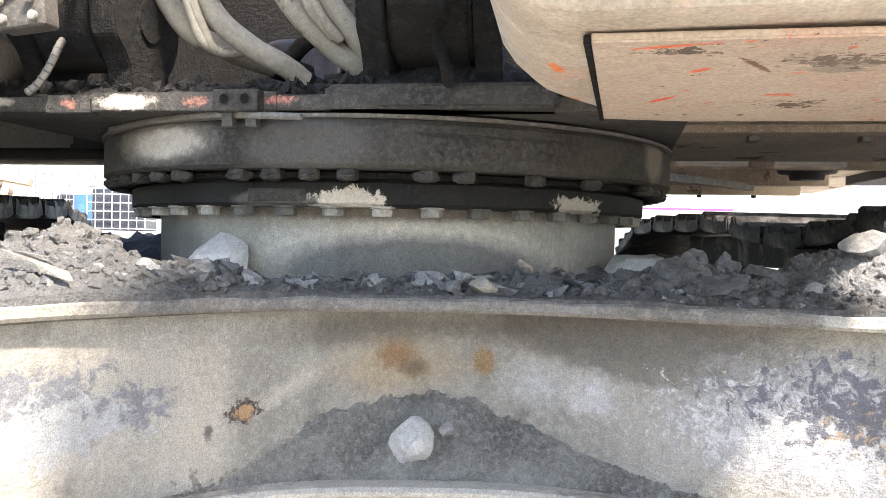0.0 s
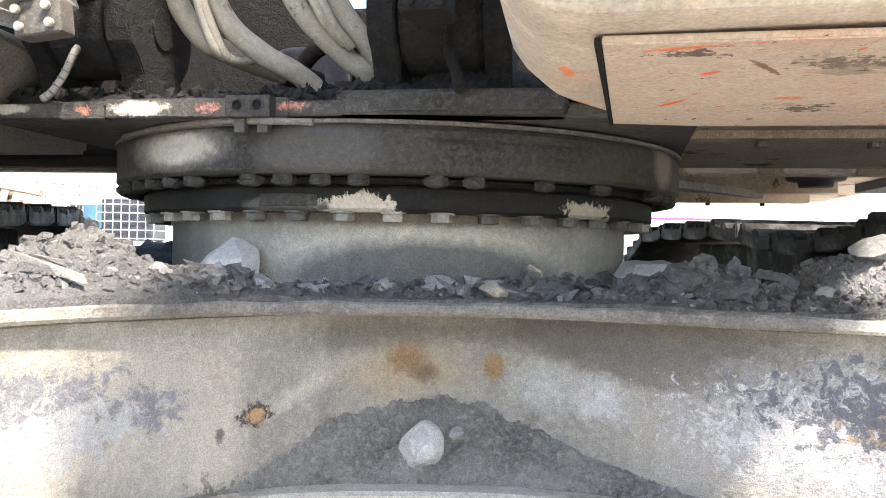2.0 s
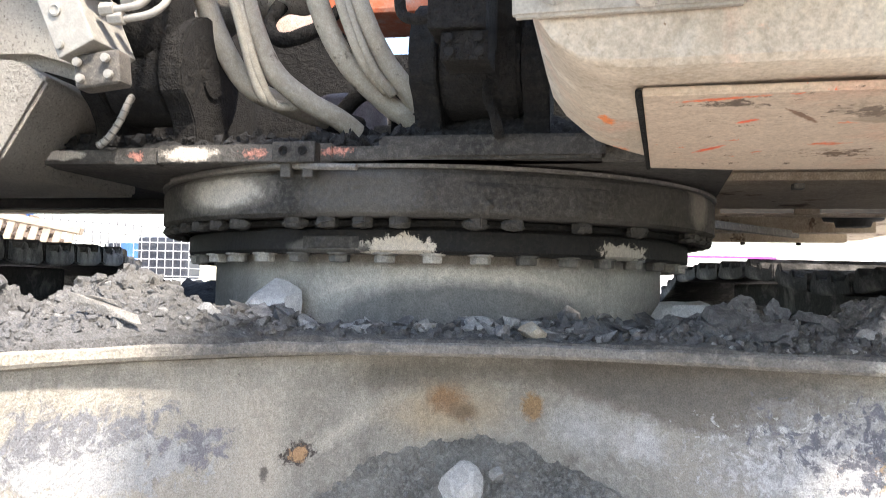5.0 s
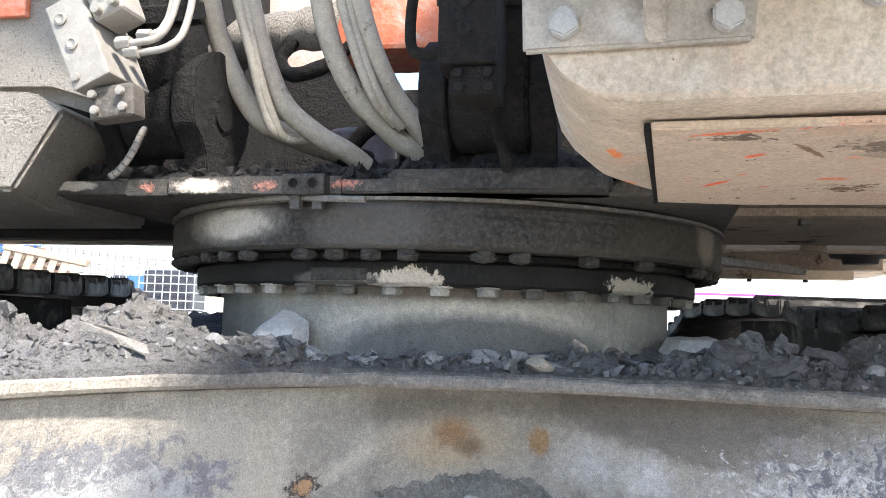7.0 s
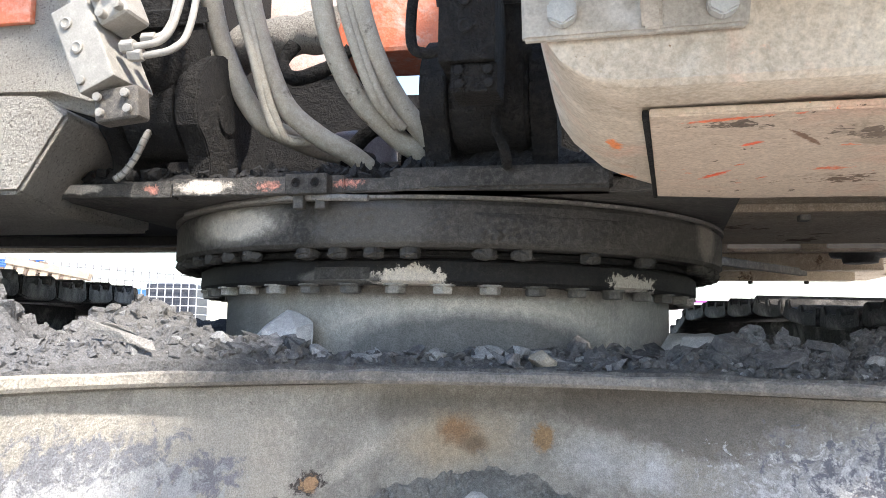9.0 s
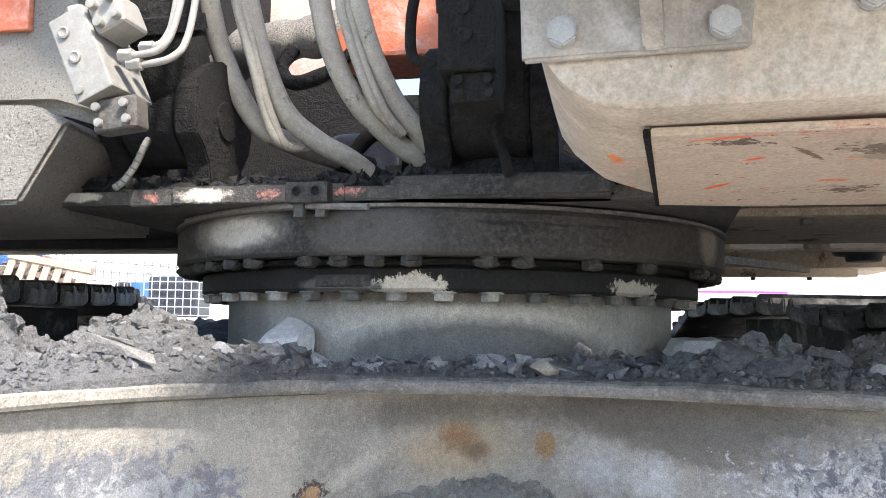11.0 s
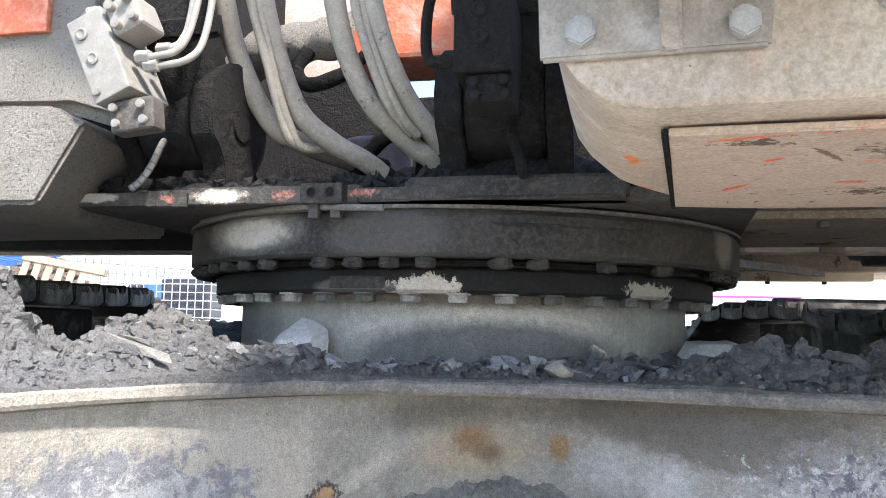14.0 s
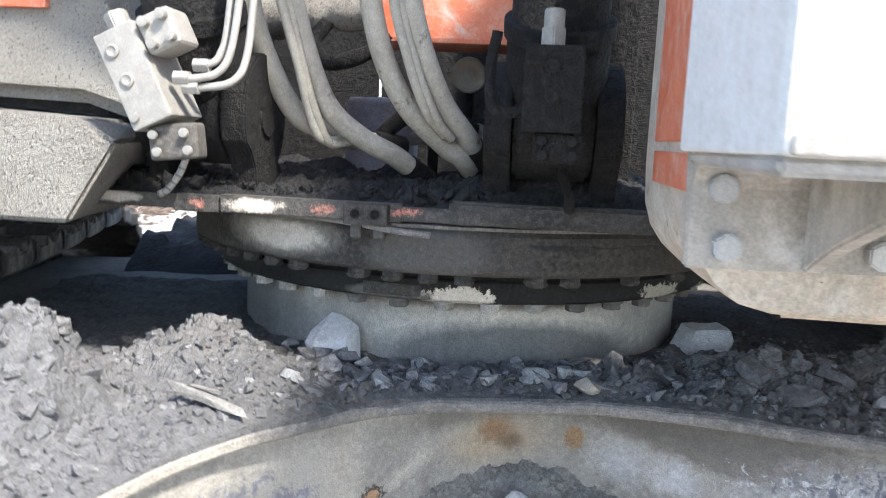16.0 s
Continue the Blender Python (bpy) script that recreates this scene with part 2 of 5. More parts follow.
M_BOX = mat("dusty_beige_orange_paint", ((0.47, 0.40, 0.32), (0.54, 0.47, 0.385), (0.58, 0.51, 0.43)), 3, 0.8, 0, 0.10, 35,
            (((0.68, 0.40, 0.30), 4, 0.54, 0.2), ((0.70, 0.655, 0.58), 9, 0.54, 0.18), ((0.33, 0.27, 0.20), 13, 0.60, 0.10), ((0.26, 0.18, 0.12), 34, 0.66, 0.03)), patches=(
                ((0.553, -1.27, 1.285), (0.05, 0.06, 0.04), (0.62, 0.36, 0.25), 0.6, 2.8, 60.0, (0, 0, 0), 1.0), ((0.42, -1.05, 1.262), (0.012, 0.03, 0.02), (0.68, 0.22, 0.08), 0.4, 2.0, 70.0),
                ((0.44, -0.84, 1.255), (0.014, 0.04, 0.02), (0.66, 0.22, 0.09), 0.4, 2.0, 70.0), ((0.75, -1.27, 1.35), (0.12, 0.06, 0.09), (0.62, 0.44, 0.36), 0.6, 2.4, 40.0, (0, 0, 0), 0.7)), streak=0.18, speck=0.24)
M_COVER = mat("pinkish_worn_cover", ((0.52, 0.42, 0.33), (0.58, 0.47, 0.37), (0.62, 0.52, 0.42)), 3, 0.8, 0, 0.15, 40,
              (((0.63, 0.36, 0.26), 3.5, 0.52, 0.2), ((0.36, 0.29, 0.22), 6, 0.60, 0.06), ((0.15, 0.11, 0.08), 30, 0.64, 0.015), ((0.70, 0.20, 0.11), 26, 0.655, 0.02)), patches=(
                  ((0.54, -1.17, 1.245), (0.10, 0.035, 0.05), (0.12, 0.09, 0.07), 0.12, 3.4, 60.0, (0, 0, 0), 0.75), ((0.70, -1.12, 1.245), (0.16, 0.07, 0.05), (0.17, 0.13, 0.10), 0.12, 3.6, 45.0, (0, 0, 0), 0.75),
                  ((0.72, -0.86, 1.245), (0.14, 0.08, 0.05), (0.15, 0.10, 0.07), 0.12, 3.2, 40.0, (0, 0, 0), 0.75), ((0.86, -0.90, 1.245), (0.12, 0.14, 0.05), (0.16, 0.10, 0.07), 0.15, 3.0, 40.0, (0, 0, 0), 0.75),
                  ((0.556, -0.90, 1.245), (0.034, 0.008, 0.05), (0.72, 0.12, 0.05), 0.4, 2.0, 120.0, (0, 0, -60)), ((0.576, -1.079, 1.245), (0.018, 0.007, 0.05), (0.72, 0.14, 0.07), 0.4, 2.0, 120.0, (0, 0, -50)),
                  ((0.533, -1.19, 1.245), (0.05, 0.006, 0.05), (0.70, 0.18, 0.09), 0.4, 2.4, 120.0, (0, 0, -14)), ((0.63, -1.10, 1.245), (0.05, 0.005, 0.05), (0.20, 0.12, 0.08), 0.3, 2.4, 120.0, (0, 0, 58)),
                  ((0.68, -1.06, 1.245), (0.03, 0.012, 0.05), (0.70, 0.20, 0.10), 0.4, 3.2, 90.0, (0, 0, 0), 0.6), ((0.70, -0.93, 1.245), (0.04, 0.02, 0.05), (0.66, 0.18, 0.09), 0.4, 3.2, 80.0, (0, 0, 0), 0.5)), speck=0.24)
M_BRACKET = mat("dusty_bracket_steel", ((0.40, 0.37, 0.33), (0.46, 0.43, 0.385), (0.54, 0.50, 0.45)), 7, 0.75, 0, 0.10, 50,
                (((0.25, 0.20, 0.14), 7, 0.56, 0.14), ((0.66, 0.64, 0.61), 13, 0.55, 0.14), ((0.30, 0.12, 0.07), 40, 0.68, 0.03)), streak=0.35, speck=0.2)
M_BOLT = mat("galvanised_bolt", ((0.40, 0.405, 0.41), (0.48, 0.485, 0.48), (0.55, 0.55, 0.53)), 20, 0.55, 0.3, 0.3, 120, grit=0.003, speck=0.12)
M_RBOLT = mat("dusty_bolt_head", ((0.22, 0.21, 0.19), (0.36, 0.34, 0.3), (0.5, 0.47, 0.42)), 12, 0.8, 0, 0.4, 120, grit=0.003, vary=0.8)
M_TRACK = mat("worn_track_steel", ((0.014, 0.0135, 0.013), (0.03, 0.028, 0.027), (0.075, 0.07, 0.066)), 6, 0.7, 0.2, 0.6, 60, (((0.20, 0.19, 0.18), 9, 0.54, 0.12),))
M_HOSE = mat("dusty_hose", ((0.32, 0.295, 0.24), (0.41, 0.382, 0.315), (0.48, 0.45, 0.385)), 9, 0.85, 0, 0.35, 70, (((0.14, 0.125, 0.10), 18, 0.62, 0.06),), grit=0.005, speck=0.2)
M_ORANGE = mat("orange_paint", ((0.55, 0.12, 0.05), (0.68, 0.2, 0.1), (0.7, 0.36, 0.26)), 4, 0.55, 0, 0.2, 40,
               (((0.55, 0.48, 0.42), 5, 0.58, 0.08),), speck=0.12)
# orange paint washed out in the colour to look sunlit
M_PINK = mat("sunlit_orange_paint", ((0.62, 0.40, 0.33), (0.7, 0.52, 0.45), (0.72, 0.64, 0.58)), 3, 0.7, 0, 0.15, 40)
M_WHITE = mat("white_step_paint", ((0.78, 0.77, 0.74), (0.82, 0.81, 0.79), (0.7, 0.68, 0.62)), 5, 0.6, 0, 0.15, 40, speck=0.12)
# the finest dark speckles imitate grazing shade between the mud grains
M_MUDSIDE = mat("mud_spattered_side", ((0.48, 0.445, 0.39), (0.60, 0.565, 0.50), (0.72, 0.69, 0.62)), 8, 0.95, 0, 1.0, 170, (((0.55, 0.30, 0.20), 3, 0.66, 0.08), ((0.26, 0.235, 0.20), 190, 0.57, 0.06)), grit=0.03)
M_GROUND = mat("pale_yard_ground", ((0.50, 0.47, 0.43), (0.58, 0.55, 0.50), (0.62, 0.59, 0.54)), 0.8, 0.95, 0, 0.5, 12)
M_WOOD = mat("bare_pallet_wood", ((0.34, 0.27, 0.2), (0.42, 0.34, 0.26), (0.3, 0.24, 0.18)), 9, 0.8, 0, 0.3, 60)
M_TANK = mat("smoky_tank_plastic", ((0.03, 0.035, 0.05), (0.06, 0.065, 0.08), (0.12, 0.12, 0.13)), 3, 0.4, 0, 0.1, 30)
M_FENCE = mat("grey_fence_wire", ((0.16, 0.16, 0.17), (0.2, 0.2, 0.21), (0.26, 0.26, 0.27)), 9, 0.6, 0.3, 0.1, 60)
M_PLANK = mat("weathered_white_plank", ((0.62, 0.6, 0.58), (0.7, 0.68, 0.65), (0.55, 0.52, 0.49)), 6, 0.8, 0, 0.2, 50)
M_CAGE = mat("galvanised_wire", ((0.6, 0.61, 0.62), (0.68, 0.69, 0.7), (0.5, 0.5, 0.5)), 9, 0.5, 0.4, 0.1, 60)


for dull in (M_BLACK, M_DARKSOIL, M_GREASE, M_RING, M_SOIL, M_SHALE):
    dull.node_tree.nodes["Principled BSDF"].inputs["Specular IOR Level"].default_value = 0.32
M_FLANGE = mat("oily_dusty_flange", ((0.07, 0.065, 0.057), (0.11, 0.10, 0.09), (0.17, 0.155, 0.135)), 12, 0.8, 0, 0.3, 90, grit=0.004)
M_BOULDER = mat("pale_split_stone", ((0.42, 0.425, 0.42), (0.52, 0.52, 0.51), (0.62, 0.62, 0.60)), 12, 0.85, 0, 0.4, 90)
M_STICK = mat("grey_weathered_wood", ((0.20, 0.19, 0.172), (0.28, 0.265, 0.24), (0.36, 0.345, 0.315)), 14, 0.9, 0, 0.5, 90)


# ---- mesh tools ----
def part(name, bm, material, parent=None, label="", smooth=False):
    me = bpy.data.meshes.new(name)
    if smooth:
        for f in bm.faces:
            f.smooth = True
    bm.to_mesh(me)
    bm.free()
    me.materials.append(material)
    ob = new(name, me)
    if parent is not None:
        ob.parent = parent
    if label:
        tagged(ob, label)
    return ob


def share(name, src, m, parent):
    ob = new(name, src.data)
    ob.parent = parent
    ob.matrix_basis = m
    return ob


U = pose(0, 0, 0, 0, 0, -10.5)  # the upper structure is slewed a little to the right
G = pose(0, 0, 0, 0, 0, 4.5)  # the tracks


def thing(name, label, category, m=None, group="", kind=""):
    ob = tagged(new(name), label, category, group, kind)
    if m is not None:
        ob.matrix_basis = m
    return ob


def alone(name, bm, material, label, category, m=None, group="", kind="", smooth=False):
    """A thing of one mesh."""
    ob = tagged(part(name, bm, material, None, "", smooth), label, category, group, kind)
    if m is not None:
        ob.matrix_basis = m
    return ob


def block(x0, x1, y0, y1, z0, z1, bevel=0.004, seg=2):
    bm = bmesh.new()
    bmesh.ops.create_cube(bm, size=1, matrix=Matrix.Translation(((x0 + x1) / 2, (y0 + y1) / 2, (z0 + z1) / 2)) @ Matrix.Diagonal((x1 - x0, y1 - y0, z1 - z0, 1)))
    if bevel:
        bmesh.ops.bevel(bm, geom=bm.edges[:], offset=bevel, segments=seg, affect="EDGES", profile=0.6)
    return bm


def prism(points, axis, a, b, bevel=0.003):
    """A polygon of two coordinates pushed along an axis from a to b."""
    bm = bmesh.new()
    put = {"x": lambda p, v: (v, p[0], p[1]), "y": lambda p, v: (p[0], v, p[1]), "z": lambda p, v: (p[0], p[1], v)}[axis]
    f = bm.faces.new([bm.verts.new(put(p, a)) for p in points])
    ext = bmesh.ops.extrude_face_region(bm, geom=[f])
    d = Vector(put((0, 0), b)) - Vector(put((0, 0), a))
    bmesh.ops.translate(bm, vec=d, verts=[v for v in ext["geom"] if isinstance(v, bmesh.types.BMVert)])
    bmesh.ops.recalc_face_normals(bm, faces=bm.faces[:])
    if bevel:
        bmesh.ops.bevel(bm, geom=[e for e in bm.edges if e.calc_face_angle(0) > 0.6], offset=bevel, segments=2, affect="EDGES")
    return bm


def lathe(profile, n=128, a0=0.0, a1=2 * math.pi):
    """(r, z) rows turned about the z axis."""
    bm = bmesh.new()
    full = abs(a1 - a0 - 2 * math.pi) < 1e-6
    cols = [[bm.verts.new((r * math.cos(a0 + (a1 - a0) * i / n), r * math.sin(a0 + (a1 - a0) * i / n), z)) for r, z in profile] for i in range(n if full else n + 1)]
    for i in range(n):
        c, d = cols[i], cols[(i + 1) % len(cols)]
        for j in range(len(profile) - 1):
            bm.faces.new((c[j], d[j], d[j + 1], c[j + 1]))
    return bm


def tube(points, r, n=14, steps=10, lumps=0.0, cap=True):
    """A round hose through the points (Catmull-Rom)."""
    P = [Vector(p) for p in points]
    P = [P[0] * 2 - P[1], *P, P[-1] * 2 - P[-2]]
    line = []
    for i in range(1, len(P) - 2):
        for k in range(steps):
            t = k / steps
            a, b, c, d = P[i - 1], P[i], P[i + 1], P[i + 2]
            line.append(0.5 * (2 * b + (c - a) * t + (2 * a - 5 * b + 4 * c - d) * t * t + (3 * b - a - 3 * c + d) * t ** 3))
    line.append(P[-2])
    bm = bmesh.new()
    rings, up = [], Vector((0.3, 0.9, 0.2))
    for i, p in enumerate(line):
        d = (line[min(i + 1, len(line) - 1)] - line[max(i - 1, 0)]).normalized()
        u = d.cross(up).normalized()
        v = d.cross(u)
        rr = r[min(i * len(r) // len(line), len(r) - 1)] if isinstance(r, (list, tuple)) else r
        rr *= 1 + lumps * noise.noise(p * 30)
        rings.append([bm.verts.new(p + rr * (u * math.cos(2 * math.pi * k / n) + v * math.sin(2 * math.pi * k / n))) for k in range(n)])
    for a, b in zip(rings, rings[1:]):
        for k in range(n):
            bm.faces.new((a[k], a[(k + 1) % n], b[(k + 1) % n], b[k]))
    if cap:
        bm.faces.new(rings[0][::-1])
        bm.faces.new(rings[-1])
    bmesh.ops.recalc_face_normals(bm, faces=bm.faces[:])
    return bm


def drum(r, length, n=32, bevel=0.006, sides=None):
    """A bevelled cylinder along z from 0 to length."""
    bm = bmesh.new()
    bmesh.ops.create_cone(bm, cap_ends=True, segments=sides or n, radius1=r, radius2=r, depth=length, matrix=Matrix.Translation((0, 0, length / 2)))
    if bevel:
        bmesh.ops.bevel(bm, geom=[e for e in bm.edges if e.calc_face_angle(0) > 0.9], offset=bevel, segments=2, affect="EDGES")
    return bm


def moved(bm, m):
    bm.transform(m)
    return bm


def joined(*bms):
    out = bmesh.new()
    for b in bms:
        me = bpy.data.meshes.new("tmp")
        b.to_mesh(me)
        b.free()
        out.from_mesh(me)
        bpy.data.meshes.remove(me)
    return out


def stone(size, seed, flat=0.6, sub=2, rough=0.35):
    """A broken stone: an icosphere cut by random planes and roughened."""
    rnd = random.Random(seed)
    bm = bmesh.new()
    bmesh.ops.create_icosphere(bm, subdivisions=sub, radius=1)
    cuts = [(Vector((rnd.uniform(-1, 1), rnd.uniform(-1, 1), rnd.uniform(-1, 1))).normalized(), rnd.uniform(0.45, 0.8)) for _ in range(9)]
    for v in bm.verts:
        for nrm, d in cuts:
            k = v.co.dot(nrm)
            if k > d:
                v.co -= nrm * (k - d)
        v.co *= 1 + rough * 0.25 * noise.noise(v.co * 2.5 + Vector((seed, 0, 0)))
        v.co = Vector((v.co.x * size[0], v.co.y * size[1], v.co.z * size[2]))
    return bm


def hull(points, seed, rough=0.0025):
    """A split, sharp-edged stone round the given corners."""
    bm = bmesh.new()
    vs = [bm.verts.new(p) for p in points]
    bmesh.ops.convex_hull(bm, input=vs)
    bmesh.ops.delete(bm, geom=[v for v in bm.verts if not v.link_faces], context="VERTS")
    bmesh.ops.subdivide_edges(bm, edges=bm.edges[:], cuts=2, use_grid_fill=True)
    for v in bm.verts:
        v.co += Vector((1, 1, 1)) * (rough * noise.noise(v.co * 60 + Vector((seed, 0, 0))))
    return bm


def shard(size, seed, n=11):
    """A splintered flake: the hull of a few random corners, flat and sharp-edged."""
    rnd = random.Random(seed)
    bm = bmesh.new()
    vs = []
    for _ in range(n):
        a, r = rnd.uniform(0, 6.283), rnd.uniform(0.6, 1.0)
        vs.append(bm.verts.new((math.cos(a) * r * size[0], math.sin(a) * r * size[1], rnd.choice((-1, -0.9, 0.85, 1)) * size[2])))
    bmesh.ops.convex_hull(bm, input=vs)
    bmesh.ops.delete(bm, geom=[v for v in bm.verts if not v.link_faces], context="VERTS")
    bmesh.ops.recalc_face_normals(bm, faces=bm.faces[:])
    return bm


# ---- ground ----
bm = bmesh.new()
bmesh.ops.create_grid(bm, x_segments=40, y_segments=40, size=120)
tagged(part("ground", bm, M_GROUND), "pale dusty yard ground in bright sun", "ground", kind="structure")


# ---- undercarriage ----
EDGE = [(-1.3, -2.35), (-0.75, -1.55), (-0.6, -1.22), (-0.52, -1.05), (-0.44, -0.94), (-0.37, -0.885), (-0.3, -0.83), (-0.2, -0.765), (-0.1, -0.74), (0, -0.735), (0.1, -0.735),
        (0.2, -0.74), (0.3, -0.765), (0.4, -0.80), (0.5, -0.85), (0.6, -0.89), (0.72, -0.935), (0.95, -1.1), (1.3, -1.5)]
INSET = [(-1.3, 0.05), (-0.4, 0.055), (-0.2, 0.06), (-0.1, 0.11), (0, 0.165), (0.1, 0.18), (0.2, 0.16), (0.3, 0.13), (0.4, 0.1), (0.6, 0.07), (1.3, 0.06)]


def along(table, x):
    return float(np.interp(x, [p[0] for p in table], [p[1] for p in table]))


def edge_y(x):
    return sum(along(EDGE, x + d) for d in (-0.04, -0.02, 0, 0.02, 0.04)) / 5


def web_y(x):
    return edge_y(x) + sum(along(INSET, x + d) for d in (-0.04, 0, 0.04)) / 3


XS = [-1.3 + 0.02 * i for i in range(131)]


def sheet(front, z0, z1, back=None, bump=0.0):
    """A plate whose front follows a curve of x, with thickness."""
    bm = bmesh.new()
    rows = []
    for x in XS:
        y, b = front(x), (back(x) if back else 0.7)
        w = bump * noise.noise(Vector((x * 14, 3, z0)))
        rows.append([bm.verts.new(c) for c in ((x, b, z1), (x, y + 0.008, z1 + w), (x, y, z1 - 0.006 + w), (x, y + w, z0 + 0.006), (x, y + 0.008, z0), (x, b, z0))])
    for a, b in zip(rows, rows[1:]):
        for k in range(6):
            bm.faces.new((a[k], b[k], b[(k + 1) % 6], a[(k + 1) % 6]))
    bm.faces.new(rows[0])
    bm.faces.new(rows[-1][::-1])
    bmesh.ops.recalc_face_normals(bm, faces=bm.faces[:])
    return bm


carbody = thing("carbody", "dusty grey steel undercarriage frame with concave web plate", "undercarriage frame")
part("top_flange", sheet(edge_y, 0.932, 0.957, bump=0.004), M_LIP, carbody, "mud-caked top flange plate")
part("web_plate", sheet(web_y, 0.64, 0.932, lambda x: web_y(x) + 0.03), M_WEB, carbody, "stained dusty web plate with rust patches and painted shade under the flange")
part("bottom_flange", sheet(lambda x: edge_y(x) + 0.01, 0.622, 0.64), M_LIP, carbody)

# ---- swing bearing ----
bearing = thing("swing_bearing", "greasy mud-caked slewing ring with two rows of bolts", "slewing bearing")
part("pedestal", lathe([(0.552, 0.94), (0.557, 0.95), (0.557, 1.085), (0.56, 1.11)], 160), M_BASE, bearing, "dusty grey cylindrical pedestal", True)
low_ring = part("lower_ring", lathe([(0.555, 1.108), (0.612, 1.108), (0.62, 1.114), (0.62, 1.150), (0.612, 1.157), (0.56, 1.157)], 160), M_GREASE, bearing, "black greasy lower ring")
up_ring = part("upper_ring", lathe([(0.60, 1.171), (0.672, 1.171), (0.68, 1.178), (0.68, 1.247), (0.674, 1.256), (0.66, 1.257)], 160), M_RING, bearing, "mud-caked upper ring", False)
part("gasket_lip", lathe([(0.66, 1.256), (0.684, 1.257), (0.684, 1.263), (0.66, 1.266)], 160), M_LIP, bearing, "thin pale dusty lip along the top")


BOLT = joined(drum(0.0245, 0.004, 24, 0.001), moved(drum(0.0205, 0.014, bevel=0.0015, sides=6), Matrix.Translation((0, 0, -0.014))))
bolt = None
for k in range(-21, 21):
    a = k * 2 * math.pi / 42
    m = Matrix.Translation((0.597 * math.sin(a), -0.597 * math.cos(a), 1.105)) @ pose(0, 0, 0, 0, 0, 37 * k)
    if bolt is None:
        bolt = part("bolt", BOLT, M_RBOLT, low_ring, "dusty hexagon bolt head")
        bolt.matrix_basis = m
    else:
        share("bolt", bolt, m, low_ring)
nut = None
for k in range(60):
    if k in (0, 3, 5, 7, 8, 55):
        continue
    a = radians(0.9 + 6 * k)
    m = Matrix.Translation((0.655 * math.sin(a), -0.655 * math.cos(a), 1.152)) @ pose(0, 0, 0, 0, 0, 23 * k)
    if nut is None:
        b = moved(stone((0.027, 0.025, 0.014), 5, sub=2), Matrix.Translation((0, 0, 0.01)))
        nut = part("mud_caked_bolt", joined(drum(0.02, 0.02, bevel=0.002, sides=6), b), M_RING, up_ring, "bolt head caked in mud")
        nut.matrix_basis = m
    else:
        share("mud_caked_bolt", nut, m, up_ring)
part("seal_lip", lathe([(0.62, 1.157), (0.635, 1.160), (0.635, 1.167), (0.62, 1.171)], 128), M_BLACK, bearing, "black grease-covered seal")

def crust(a0, a1, z0, z1, r, seed):
    """A thin granular layer of mud stuck to a sector of the ring; angles in degrees from the front."""
    bm = bmesh.new()
    na, nz = int((a1 - a0) * 5), 26
    rows = []
    for i in range(na + 1):
        a = radians(a0 + (a1 - a0) * i / na)
        row = []
        for j in range(nz + 1):
            z = z0 + (z1 - z0) * j / nz
            p = Vector((math.sin(a) * r, -math.cos(a) * r, z))
            ed = min(1.0, min(i, na - i) / 14, min(j, nz - j) / 4)
            k = ed * (0.55 + 0.45 * noise.noise(p * 12 + Vector((seed, 0, 0)))) - 0.12
            rr = r + (-0.002 if k <= 0 else 0.0005 + k * (0.003 + 0.011 * abs(noise.noise(p * 60)) + 0.004 * noise.noise(p * 130)))
            row.append(bm.verts.new((math.sin(a) * rr, -math.cos(a) * rr, z)))
        rows.append(row)
    for a, b in zip(rows, rows[1:]):
        for j in range(nz):
            bm.faces.new((a[j], b[j], b[j + 1], a[j + 1]))
    return bm


part("mud_crust", crust(-28, 3, 1.176, 1.25, 0.680, 1), M_RING, up_ring, "granular crust of dried mud", True)
part("mud_crust", crust(4, 30, 1.176, 1.235, 0.680, 7), M_RING, up_ring, "granular crust of dried mud", True)
part("mud_crust", crust(-24, -12, 1.115, 1.14, 0.620, 3), M_RING, low_ring, "granular crust of dried mud", True)

# ---- upper frame ----
upper = thing("slewing_frame", "muddy orange base plate of the excavator upper frame", "machine frame", U)
part("base_plate", prism([(-0.665, -0.688), (0.02, -0.688), (0.05, -0.70), (0.40, -0.655), (0.64, -0.622), (0.688, 0.05), (0.69, 1.4), (-0.665, 1.4)], "z", 1.268, 1.294), M_FRAME, upper, "mud-caked plate with orange paint left on its edge")
part("edge_strip", prism([(-0.395, -0.694), (-0.055, -0.694), (-0.055, -0.66), (-0.395, -0.66)], "z", 1.266, 1.299, 0.002), M_FRAME, upper)
part("edge_strip", prism([(-0.486, -0.690), (-0.398, -0.690), (-0.398, -0.66), (-0.486, -0.66)], "z", 1.264, 1.296, 0.002), M_FRAME, upper)
part("edge_strip", prism([(0.03, -0.694), (0.17, -0.697), (0.42, -0.694), (0.42, -0.62), (0.03, -0.62)], "z", 1.268, 1.310, 0.006), M_RING, upper, "thick edge buried in dark mud")
part("centre_web", prism([(-0.66, 1.295), (-0.3, 1.295), (-0.3, 1.55), (-0.66, 1.40)], "x", -0.02, 0.02), M_BLACK, upper).matrix_basis = pose(0.55, 0.7, 0)

# mounting lugs of the boom cylinders
LUG = [(-0.655, 1.293), (-0.652, 1.32), (-0.66, 1.35), (-0.68, 1.377)]
LUG += [(-0.60 + 0.118 * math.cos(radians(a)), 1.447 + 0.118 * math.sin(radians(a))) for a in range(205, -60, -15)]
LUG += [(-0.50, 1.34), (-0.40, 1.293)]
